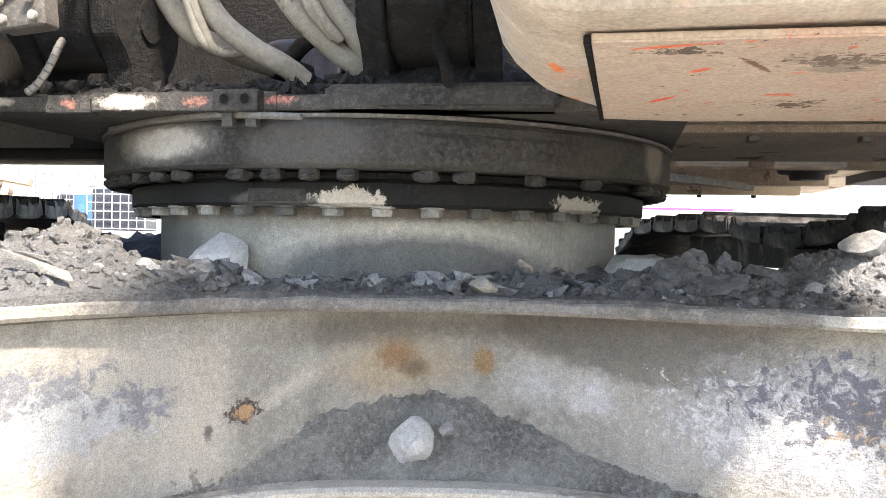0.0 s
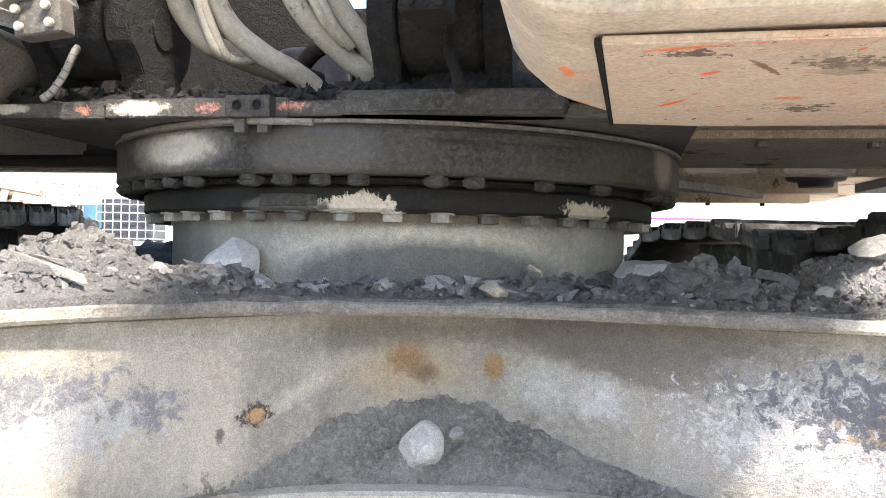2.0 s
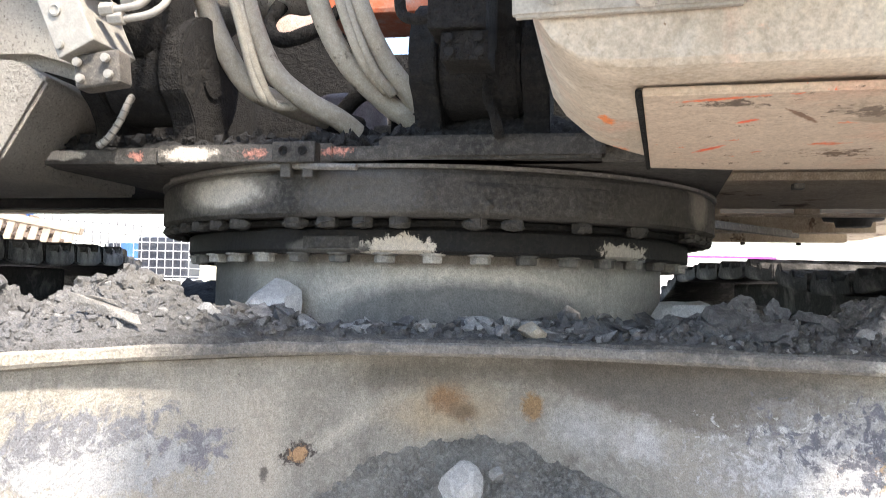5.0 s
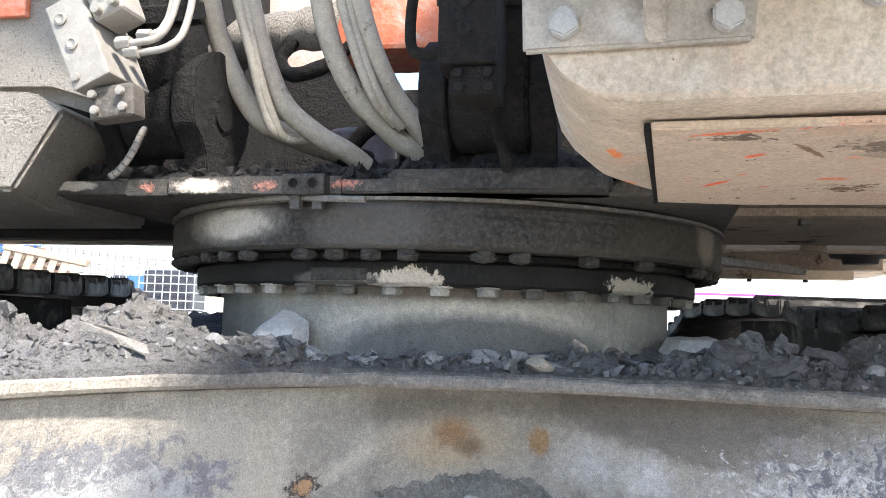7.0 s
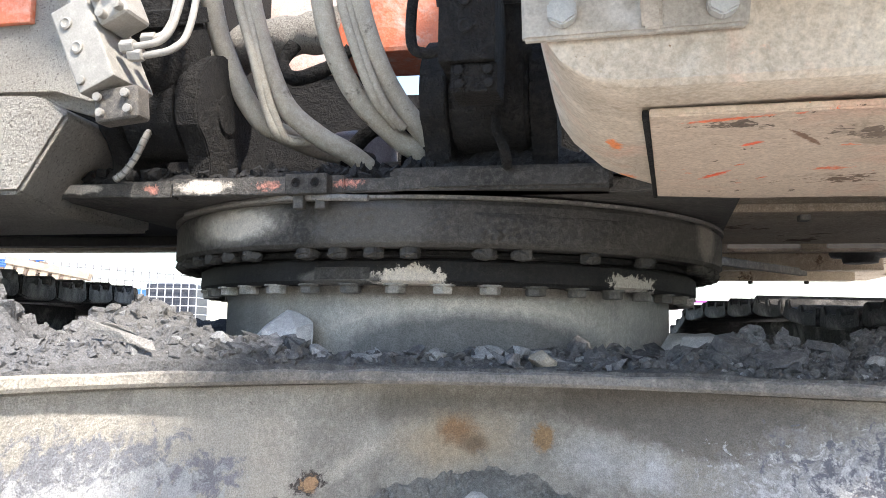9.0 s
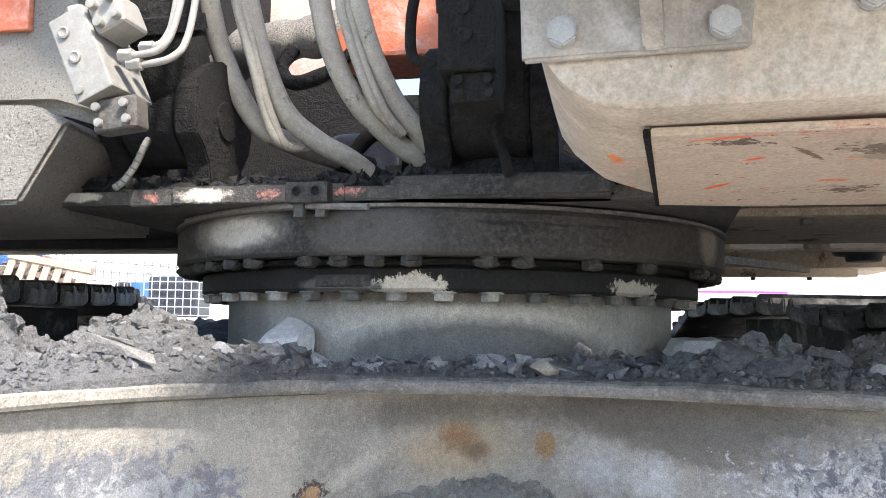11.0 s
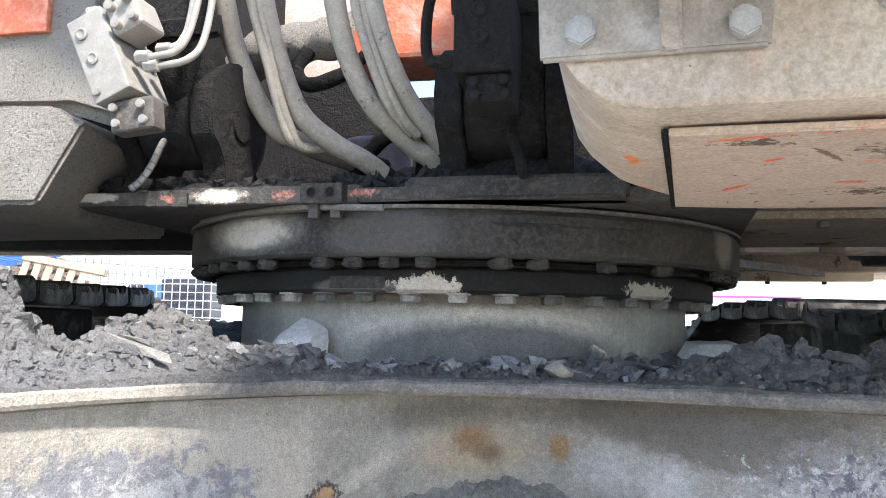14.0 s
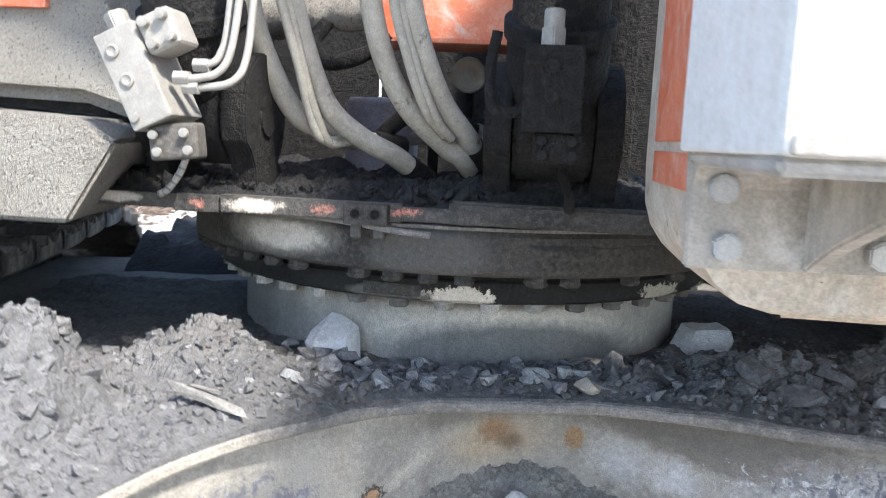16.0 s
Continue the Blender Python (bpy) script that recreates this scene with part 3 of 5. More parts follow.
for x0, x1 in ((-0.552, -0.512), (-0.388, -0.340), (0.086, 0.134), (0.280, 0.326)):
    part("cylinder_lug", prism(LUG, "x", x0, x1, 0.003), M_BLACK, upper, "thick rounded steel lug covered in black mud")

# block with two tapped holes on the plate edge
blk = thing("stop_block", "grey steel block with two tapped holes on the plate edge", "steel block", U)
body = block(-0.156, -0.076, -0.722, -0.690, 1.261, 1.298, 0.003)
blb = part("body", body, M_RING, blk)
for x in (-0.134, -0.098):
    part("tapped_hole", moved(lathe([(0.0085, 0.003), (0.0065, 0.003), (0.006, 0.001), (0.0001, 0.0005)], 20), Matrix.Translation((x, -0.7215, 1.281)) @ pose(0, 0, 0, 90)), M_BLACK, blb, "dark threaded hole")
for x in (-0.145, -0.103):
    part("foot", block(x, x + 0.02, -0.71, -0.69, 1.236, 1.262, 0.003), M_RING, blk)

# grease line lying along the top of the ring
alone("grease_pipe", tube([(-0.56, -0.40, 1.262), (-0.44, -0.53, 1.262), (-0.3, -0.63, 1.262), (-0.2, -0.69, 1.254), (-0.13, -0.715, 1.25)], 0.006, 8), M_LIP, "thin bent grease pipe along the ring", "pipe")

# ---- boom cylinders ----
for cx, side in ((-0.448, "left"), (0.207, "right")):
    dusty = M_BLACK
    cyl = thing("boom_cylinder", "black mud-covered hydraulic boom cylinder foot" if side == "right" else "black oily boom cylinder foot with dusty valve block", "hydraulic cylinder", U, group="boom cylinders")
    w = 0.062 if side == "left" else 0.070
    part("pin_boss", moved(drum(0.098, 2 * w, 40, 0.008), Matrix.Translation((cx - w, -0.615, 1.45)) @ pose(0, 0, 0, 0, 90)), dusty, cyl)
    part("pin", moved(drum(0.045, 0.222 if side == "left" else 0.25, 32, 0.006), Matrix.Translation((cx - (0.109 if side == "left" else 0.125), -0.60, 1.447)) @ pose(0, 0, 0, 0, 90)), M_BLACK, cyl)
    ax = Vector((0, -0.42, 0.907)).to_track_quat("Z", "X").to_matrix().to_4x4()
    at_pin = Matrix.Translation((cx, -0.615, 1.45)) @ ax
    part("barrel", moved(lathe([(0.001, 0.05), (0.08, 0.05), (0.09, 0.06), (0.09, 0.16), (0.083, 0.17), (0.083, 1.3), (0.001, 1.3)], 40), at_pin), dusty, cyl, "black oily barrel", True)
    part("collar", moved(lathe([(0.083, 0.17), (0.096, 0.172), (0.096, 0.20), (0.083, 0.202)], 40), at_pin), dusty, cyl)

M_VALVE = mat("dusty_valve_block", ((0.27, 0.26, 0.235), (0.34, 0.325, 0.295), (0.40, 0.385, 0.35)), 9, 0.7, 0.15, 0.12, 60, grit=0.003, speck=0.12)


def cap_screws(parent, material, spots, y, r=0.0075, depth=0.012):
    for x, z in spots:
        part("cap_screw", moved(joined(drum(r, depth, 18, 0.001), moved(drum(r * 0.5, 0.0006, sides=6, bevel=0), Matrix.Translation((0, 0, depth)))), Matrix.Translation((x, y, z)) @ pose(0, 0, 0, 90)), material, parent)


def port(parent, material, x, y, z, r=0.011):
    part("port_plug", moved(lathe([(r, 0), (r, 0.004), (r * 0.72, 0.005), (r * 0.45, 0.003), (0.0001, 0.002)], 22), Matrix.Translation((x, y, z)) @ pose(0, 0, 0, 90)), material, parent, "round hexagon-socket plug")


# left valve block, tilted
vl = thing("valve_block", "dusty pale steel valve block tilted on the cylinder", "hydraulic valve", U @ Matrix.Translation((-0.462, -0.80, 1.50)) @ pose(0, 0, 0, 0, -25))
vlb = part("body", block(-0.036, 0.034, -0.09, 0.03, -0.085, 0.075, 0.003), M_VALVE, vl)
port(vlb, M_VALVE, -0.014, -0.09, 0.042)
port(vlb, M_VALVE, -0.010, -0.09, -0.008)
part("port_plug", moved(drum(0.008, 0.006, 16, 0.001), Matrix.Translation((-0.024, -0.09, -0.066)) @ pose(0, 0, 0, 90)), M_VALVE, vl)
part("top_fitting", moved(drum(0.02, 0.04, bevel=0.002, sides=6), Matrix.Translation((-0.012, -0.03, 0.075))), M_VALVE, vl)
fl = part("flange_head", block(0.036, 0.095, -0.085, -0.01, 0.012, 0.075, 0.010, 3), M_VALVE, vl, "rounded hose flange with four cap screws")
cap_screws(fl, M_VALVE, ((0.052, 0.062), (0.084, 0.062), (0.052, 0.026), (0.084, 0.026)), -0.083, 0.0085, 0.016)
vf = thing("port_flange", "small dusty four-bolt flange below the valve block", "hydraulic flange", U @ Matrix.Translation((-0.402, -0.80, 1.394)) @ pose(0, 0, 0, 0, -6))
vfp = part("plate", block(-0.043, 0.040, -0.07, -0.03, -0.028, 0.03, 0.008, 3), M_FLANGE, vf)
cap_screws(vfp, M_VALVE, ((-0.030, 0.014), (0.022, 0.014), (-0.026, -0.014), (0.026, -0.014)), -0.074, 0.0075, 0.008)

# right valve block, black with mud
vr = thing("valve_block", "black greasy valve block with plugged ports", "hydraulic valve", U @ Matrix.Translation((0.198, -0.80, 1.50)))
vrb = part("body", block(-0.045, 0.045, -0.07, 0.06, -0.063, 0.068, 0.003), M_BLACK, vr)
port(vrb, M_GREASE, -0.004, -0.07, 0.036)
port(vrb, M_GREASE, -0.002, -0.07, -0.008)
part("top_fitting", joined(moved(drum(0.021, 0.03, bevel=0.002, sides=6), Matrix.Translation((-0.004, -0.03, 0.068))), moved(drum(0.016, 0.03, bevel=0.002), Matrix.Translation((-0.004, -0.03, 0.096)))), M_VALVE, vr, "pale threaded fitting")
part("side_pipe", tube([(-0.045, -0.03, -0.03), (-0.075, -0.035, -0.035), (-0.095, -0.035, -0.02), (-0.098, -0.03, 0.04), (-0.09, -0.03, 0.09)], 0.009, 10), M_BLACK, vr, "black bent pipe", True)
vg = thing("port_flange", "black four-bolt flange below the valve block", "hydraulic flange", U @ Matrix.Translation((0.209, -0.80, 1.414)))
vgp = part("plate", block(-0.037, 0.037, -0.06, 0.02, -0.024, 0.022, 0.004), M_BLACK, vg)
cap_screws(vgp, M_GREASE, ((-0.024, 0.01), (0.022, 0.01), (-0.022, -0.012), (0.024, -0.012)), -0.06, 0.0075, 0.006)

# thin steel pipes beside the left valve block
for k, pts in enumerate((((-0.405, -0.86, 1.497), (-0.37, -0.86, 1.497), (-0.335, -0.85, 1.51), (-0.318, -0.84, 1.55), (-0.31, -0.82, 1.66), (-0.30, -0.80, 1.85)),
                         ((-0.392, -0.855, 1.483), (-0.36, -0.85, 1.484), (-0.315, -0.845, 1.495), (-0.297, -0.83, 1.535), (-0.292, -0.81, 1.65), (-0.285, -0.79, 1.85)),
                         ((-0.385, -0.83, 1.52), (-0.36, -0.83, 1.522), (-0.345, -0.82, 1.54), (-0.335, -0.81, 1.60), (-0.32, -0.79, 1.85)))):
    pp = thing("steel_pipe", "thin dusty hydraulic steel pipe", "pipe", U, group="thin pipes")
    part("run", tube(pts, 0.0065, 10), M_VALVE, pp, "", True)
    d = Matrix.Translation(pts[0]) @ pose(0, 0, 0, 0, 90)
    part("union_nut", moved(drum(0.012, 0.026, bevel=0.001, sides=6), d), M_VALVE, pp)

# ---- hoses ----
HOSES = (
    (((-0.40, -0.66, 1.86), (-0.383, -0.62, 1.714), (-0.364, -0.6, 1.613), (-0.33, -0.57, 1.514), (-0.291, -0.54, 1.448), (-0.245, -0.50, 1.424), (-0.20, -0.44, 1.41), (-0.14, -0.37, 1.40)), 0.0215),
    (((-0.31, -0.66, 1.86), (-0.296, -0.62, 1.707), (-0.269, -0.6, 1.584), (-0.229, -0.57, 1.474), (-0.166, -0.54, 1.414), (-0.105, -0.5, 1.38), (-0.06, -0.44, 1.34)), 0.0215),
    (((-0.16, -0.66, 1.86), (-0.145, -0.62, 1.696), (-0.119, -0.6, 1.575), (-0.073, -0.57, 1.479), (-0.004, -0.52, 1.408), (0.033, -0.5, 1.382), (0.06, -0.44, 1.34)), 0.0215),
    (((-0.085, -0.66, 1.86), (-0.069, -0.62, 1.69), (-0.038, -0.6, 1.57), (-0.001, -0.56, 1.484), (0.043, -0.52, 1.424), (0.06, -0.48, 1.39)), 0.0215),
    (((-0.33, -0.66, 1.86), (-0.314, -0.64, 1.7), (-0.272, -0.63, 1.55), (-0.254, -0.6, 1.455), (-0.236, -0.575, 1.408), (-0.20, -0.5, 1.41)), 0.0095),
    (((-0.318, -0.65, 1.86), (-0.300, -0.63, 1.7), (-0.262, -0.62, 1.53), (-0.24, -0.59, 1.44), (-0.22, -0.56, 1.40), (-0.17, -0.5, 1.415)), 0.0095),
    (((-0.1, -0.66, 1.86), (-0.096, -0.64, 1.683), (-0.064, -0.63, 1.561), (-0.030, -0.6, 1.468), (0.002, -0.55, 1.424)), 0.0095),
    (((-0.092, -0.65, 1.86), (-0.084, -0.63, 1.68), (-0.05, -0.62, 1.55), (-0.014, -0.59, 1.46), (0.016, -0.55, 1.418)), 0.0095),
)
for pts, r in HOSES:
    ho = thing("hydraulic_hose", "thick dust-coated hydraulic hose hanging in a bend" if r > 0.015 else "thin dust-coated hose beside the thick ones", "hose", U, group="hoses")
    part("cover", tube(pts, r, 18, 14, 0.02), M_HOSE, ho, "", True)
    if r > 0.015:
        a, b = Vector(pts[-1]), Vector(pts[-2])
        part("crimp_sleeve", tube([b.lerp(a, 0.5), a, a + (a - b) * 0.4], r * 1.18, 16, 6), M_BLACK, ho, "dark crimped end", True)
alone("hydraulic_hose", tube([(-0.16, -0.36, 1.42), (-0.10, -0.38, 1.465), (-0.03, -0.36, 1.475), (0.04, -0.3, 1.44)], 0.018, 12, 10), M_BLACK, "black oily hose arching behind the pale ones", "hose", U, "hoses", smooth=True)
g = thing("grease_hose", "short white grease hose wrapped with a spiral", "hose", U)
gp = [(-0.497, -0.720, 1.296), (-0.482, -0.722, 1.305), (-0.466, -0.720, 1.326), (-0.455, -0.716, 1.350), (-0.449, -0.708, 1.376), (-0.452, -0.69, 1.395)]
part("cover", tube(gp, 0.0065, 12, 10), M_VALVE, g, "", True)
for k in range(10):
    q = k / 9 * (len(gp) - 1.001)
    p0 = Vector(gp[int(q)]).lerp(Vector(gp[int(q) + 1]), q % 1)
    way = (Vector(gp[int(q) + 1]) - Vector(gp[int(q)])).to_track_quat("Z", "X").to_matrix().to_4x4()
    part("wrap", moved(lathe([(0.0066, -0.002), (0.0076, -0.001), (0.0076, 0.001), (0.0066, 0.002)], 14), Matrix.Translation(p0) @ way), M_LIP, g, "grey spiral wrap")
alone("grease_hose", tube([(0.243, -0.70, 1.305), (0.240, -0.73, 1.33), (0.228, -0.735, 1.36), (0.226, -0.72, 1.39)], 0.0085, 12, 10, 0.3), M_BLACK, "short mud-covered grease hose", "hose", U, smooth=True)

# ---- machinery behind the hoses ----
beam = thing("cross_beam", "orange cross beam caked in mud on one side", "machine frame", U)
part("box_section", block(-0.16, 0.30, -0.47, -0.30, 1.61, 1.75, 0.01), M_ORANGE, beam, "orange painted box section")
part("muddy_tube", tube([(-0.50, -0.36, 1.60), (-0.42, -0.40, 1.655), (-0.34, -0.42, 1.67), (-0.25, -0.42, 1.68), (-0.13, -0.42, 1.685)], 0.048, 18, 10, 0.2), M_MUDSIDE, beam, "round tube under flaking mud", True)
part("hanger", tube([(-0.27, -0.44, 1.65), (-0.29, -0.45, 1.60), (-0.255, -0.46, 1.565), (-0.18, -0.46, 1.585), (-0.13, -0.46, 1.625)], 0.016, 12, 10, 0.3), M_BLACK, beam, "", True)
motor = thing("slew_motor", "grey cylindrical slew motor behind the hoses", "hydraulic motor", U)
part("housing", moved(lathe([(0.105, 0), (0.105, 0.03), (0.09, 0.035), (0.09, 0.2), (0.082, 0.215), (0.0001, 0.22)], 40), Matrix.Translation((-0.20, -0.14, 1.294))), mat("smoky_grey_paint", ((0.11, 0.10, 0.11), (0.17, 0.155, 0.16), (0.2, 0.18, 0.18)), 4, 0.45, 0, 0.15, 50), motor, "", True)
part("flange", moved(lathe([(0.0001, 0), (0.13, 0), (0.13, 0.025), (0.1, 0.028)], 40), Matrix.Translation((-0.20, -0.14, 1.294))), M_BLACK, motor)
for x, z, r in ((0.02, 1.565, 0.04), (-0.06, 1.475, 0.026), (0.045, 1.43, 0.028)):
    pl = thing("pulley", "small dusty round pulley", "pulley", U, group="pulleys")
    part("disc", moved(lathe([(0.0001, 0.012), (r * 0.3, 0.013), (r * 0.35, 0.005), (r * 0.85, 0.004), (r, 0.012), (r, -0.02), (0.0001, -0.02)], 28), Matrix.Translation((x, -0.27, z)) @ pose(0, 0, 0, 90)), M_VALVE, pl, "", True)
    part("arm", block(x - 0.01, x + 0.01, -0.25, -0.2, 1.294, z, 0.003), M_BLACK, pl)
bulk = thing("bulkhead", "bulkhead plates coloured black for the shaded depth behind the machinery", "machine frame", U)
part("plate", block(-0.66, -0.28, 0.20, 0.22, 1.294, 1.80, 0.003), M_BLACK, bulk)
part("plate", block(-0.66, -0.30, 0.19, 0.21, 1.80, 2.3, 0.003), M_PINK, bulk, "orange plate coloured pale as if in full sun")
part("plate", block(-0.30, 0.25, 0.30, 0.32, 1.86, 2.3, 0.003), M_PINK, bulk, "orange plate coloured pale as if in full sun")
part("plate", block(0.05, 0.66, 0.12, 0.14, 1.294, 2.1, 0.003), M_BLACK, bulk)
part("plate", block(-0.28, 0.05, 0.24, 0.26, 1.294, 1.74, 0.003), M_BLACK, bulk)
# added black wall, hides the cover's pale side and keeps the recess dark
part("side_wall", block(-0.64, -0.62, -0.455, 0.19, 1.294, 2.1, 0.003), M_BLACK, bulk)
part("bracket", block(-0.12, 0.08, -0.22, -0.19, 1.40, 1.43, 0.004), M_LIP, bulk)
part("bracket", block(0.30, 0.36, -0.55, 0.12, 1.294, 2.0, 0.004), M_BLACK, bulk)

# ---- left side of the machine ----
left = thing("box_beam", "mud-spattered pale steel box beam, slanted end shaped after a shadow edge", "machine frame", U)
bm = bmesh.new()
# the slanted right end models the diagonal shadow edge as a shape
cs = [((-1.7, -0.845, 1.248), (-0.600, -0.845, 1.248), (-0.510, -0.845, 1.39), (-0.58, -0.845, 1.425), (-1.7, -0.845, 1.475)),
      ((-1.7, -0.66, 1.235), (-0.668, -0.66, 1.240), (-0.575, -0.60, 1.395), (-0.60, -0.60, 1.428), (-1.7, -0.60, 1.475)),
      ((-1.7, -0.28, 1.245), (-0.70, -0.28, 1.250), (-0.70, -0.28, 1.405), (-0.70, -0.28, 1.435), (-1.7, -0.28, 1.475))]
rows = [[bm.verts.new(c) for c in r] for r in cs]
for a, b in zip(rows, rows[1:]):
    for k in range(5):
        bm.faces.new((a[k], b[k], b[(k + 1) % 5], a[(k + 1) % 5]))
bm.faces.new(rows[0])
bm.faces.new(rows[-1][::-1])
bmesh.ops.recalc_face_normals(bm, faces=bm.faces[:])
bmesh.ops.bevel(bm, geom=[e for e in bm.edges if e.calc_face_angle(0) > 0.5], offset=0.008, segments=2, affect="EDGES")
part("shell", bm, M_MUDSIDE, left, "mud-spattered pale sheet steel")
cover = thing("side_cover", "rounded orange cover thickly spattered with pale mud", "machine body", U)
bm = prism([(-1.7, 1.485), (-0.66, 1.455), (-0.56, 1.425), (-0.535, 1.47), (-0.55, 1.56), (-0.60, 1.70), (-0.66, 2.1), (-1.7, 2.1)], "y", -0.70, -0.46, 0.025)
part("panel", bm, M_MUDSIDE, cover, "mud-spattered rounded panel")
part("upper_panel", block(-1.6, -0.715, -0.716, -0.70, 1.62, 2.05, 0.004), M_ORANGE, cover, "orange painted panel")
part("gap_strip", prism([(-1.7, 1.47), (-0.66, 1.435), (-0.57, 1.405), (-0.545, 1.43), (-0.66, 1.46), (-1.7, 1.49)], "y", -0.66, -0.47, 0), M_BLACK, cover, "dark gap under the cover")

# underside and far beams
# near-black version of the underside colour, with the shade painted in
M_DUNDER = mat("shaded_underside", ((0.012, 0.011, 0.0105), (0.026, 0.024, 0.022), (0.05, 0.045, 0.04)), 6, 0.85, 0, 0.4, 50)
deck = thing("engine_deck", "underside of the engine deck, coloured dark for shade", "machine frame", U)
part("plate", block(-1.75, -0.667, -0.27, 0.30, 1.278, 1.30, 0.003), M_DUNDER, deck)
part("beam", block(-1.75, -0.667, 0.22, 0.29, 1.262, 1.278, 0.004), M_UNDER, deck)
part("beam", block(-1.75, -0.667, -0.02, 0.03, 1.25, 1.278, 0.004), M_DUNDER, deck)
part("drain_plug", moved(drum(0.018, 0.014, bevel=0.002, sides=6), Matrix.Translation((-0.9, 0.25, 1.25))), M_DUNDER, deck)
rdeck = thing("cab_deck", "brown rusty underside of the cab deck", "machine frame", U)
part("plate", block(0.60, 1.75, -0.69, -0.350, 1.290, 1.305, 0.003), M_UNDER, rdeck, "rust-stained brown plate")
part("lip", block(0.66, 1.75, -0.336, -0.240, 1.276, 1.325, 0.003), M_UNDER, rdeck, "folded edge of the rear plate")
part("gap_strip", block(0.62, 1.75, -0.356, -0.330, 1.300, 1.308, 0), M_BLACK, rdeck)
part("plate", block(0.66, 1.75, -0.228, 0.290, 1.282, 1.325, 0.003), M_UNDER, rdeck, "rust-stained brown plate")
for x0, x1 in ((0.66, 0.74), (0.935, 1.0), (1.19, 1.75)):
    part("lip", block(x0, x1, 0.291, 0.306, 1.266, 1.300, 0.002), M_UNDER, rdeck)
part("lip", block(0.66, 1.75, 0.307, 0.330, 1.262, 1.272, 0.002), M_UNDER, rdeck, "thin pale flange along the slots")
# added dark backing, stands for the shade inside the slots
part("beam", block(0.66, 1.75, 0.332, 0.344, 1.268, 1.36, 0.002), M_DUNDER, rdeck)
part("plate", block(0.66, 1.75, 0.56, 2.5, 1.335, 1.352, 0.003), M_UNDER, rdeck)
part("beam", block(0.66, 1.38, 1.05, 1.12, 1.272, 1.334, 0.005), M_UNDER, rdeck)
part("beam", block(0.66, 1.4, 1.46, 1.52, 1.262, 1.334, 0.005), M_UNDER, rdeck)
for x, y in ((0.80, -0.30), (1.02, -0.29), (1.26, -0.31)):
    part("clip", block(x, x + 0.022, y, y + 0.03, 1.264, 1.277, 0.003), M_LIP, rdeck)
for x in (0.74, 1.0, 1.22):
    part("bolt", moved(drum(0.011, 0.012, bevel=0.0015, sides=6), Matrix.Translation((x, 1.49, 1.250))), M_DUNDER, rdeck)
part("strut", moved(block(-0.014, 0.014, -0.36, 0.36, -0.02, 0.006, 0.002), Matrix.Translation((0.90, 0.82, 1.275)) @ pose(0, 0, 0, 0, 0, -38)), M_LIP, rdeck)
part("swivel", moved(lathe([(0.0001, -0.03), (0.05, -0.03), (0.055, -0.012), (0.085, -0.01), (0.09, 0.0), (0.09, 0.06), (0.0001, 0.06)], 32), Matrix.Translation((1.19, 0.66, 1.292))), M_DUNDER, rdeck, "dark round mounting seat", True)
part("rail", block(1.55, 1.75, -0.6, 1.4, 1.30, 1.36, 0.004), M_DUNDER, rdeck)

# ---- front corner box ----
corner = thing("corner_box", "dusty beige and orange sheet-metal corner box", "machine body", U)
F0 = -1.272


def box_section(y, low):
    """The skin's section at depth y: side, round lower edge, underside; the side swings in towards the back."""
    back = 0.12 * max(0.0, (y + 0.93) / 0.23) ** 1.5
    squeeze = lambda x: x + back * max(0.0, (0.75 - x) / 0.4)
    # walls run up to 2.3, out of view, to keep sun off the ring
    return [(squeeze(x), z) for x, z in [(0.335, 2.3), (0.335, 1.40), (0.338, 1.345), (0.348, 1.312), (0.366, 1.286), (0.392, 1.266 - low * 0.5), (0.425, 1.258 - low), (0.449, 1.257 - low), (0.80, 1.262 - low), (1.02, 1.268 - low)]]


bm = bmesh.new()
ys = [F0, F0 + 0.006, F0 + 0.06, F0 + 0.2, F0 + 0.34, F0 + 0.40, -0.82, -0.77, -0.73, -0.70]
lows = [-0.006, 0.0, 0.003, 0.006, 0.006, 0.006, 0.004, 0.002, 0.0, -0.004]
rows = [[bm.verts.new((x, y, z)) for x, z in box_section(y, lo)] for y, lo in zip(ys, lows)]
for a, b in zip(rows, rows[1:]):
    for k in range(len(a) - 1):
        bm.faces.new((a[k], a[k + 1], b[k + 1], b[k]))
top = bm.verts.new((1.02, F0, 2.3))
bm.faces.new(rows[0] + [top])
bmesh.ops.recalc_face_normals(bm, faces=bm.faces[:])
for f in bm.faces:
    f.smooth = abs(f.normal.y) < 0.7
part("skin", bm, M_BOX, corner, "dented dusty sheet with a rounded lower edge")
part("floor_cover", prism([(0.452, -1.21), (1.0, -1.225), (1.0, -0.70), (0.62, -0.705), (0.488, -0.735)], "z", 1.243, 1.252, 0.002), M_COVER, corner, "scratched pinkish cover plate with flaking paint")
part("cover_edge", prism([(0.446, -1.212), (0.453, -1.212), (0.49, -0.728), (0.484, -0.728)], "z", 1.241, 1.25, 0.001), M_BLACK, corner, "dark gap beside the cover plate")
part("side_plate", block(0.331, 0.336, -1.262, -1.02, 1.43, 2.3, 0.002), M_ORANGE, corner, "orange painted side plate")
part("side_plate", block(0.332, 0.336, -1.262, -1.02, 1.378, 1.418, 0.001), M_ORANGE, corner, "orange painted side plate")
part("back_wall", block(0.56, 1.02, -0.705, -0.695, 1.272, 2.3, 0.002), M_BOX, corner)
br = thing("step_bracket", "dusty steel step bracket held by four hexagon bolts", "bracket", U)
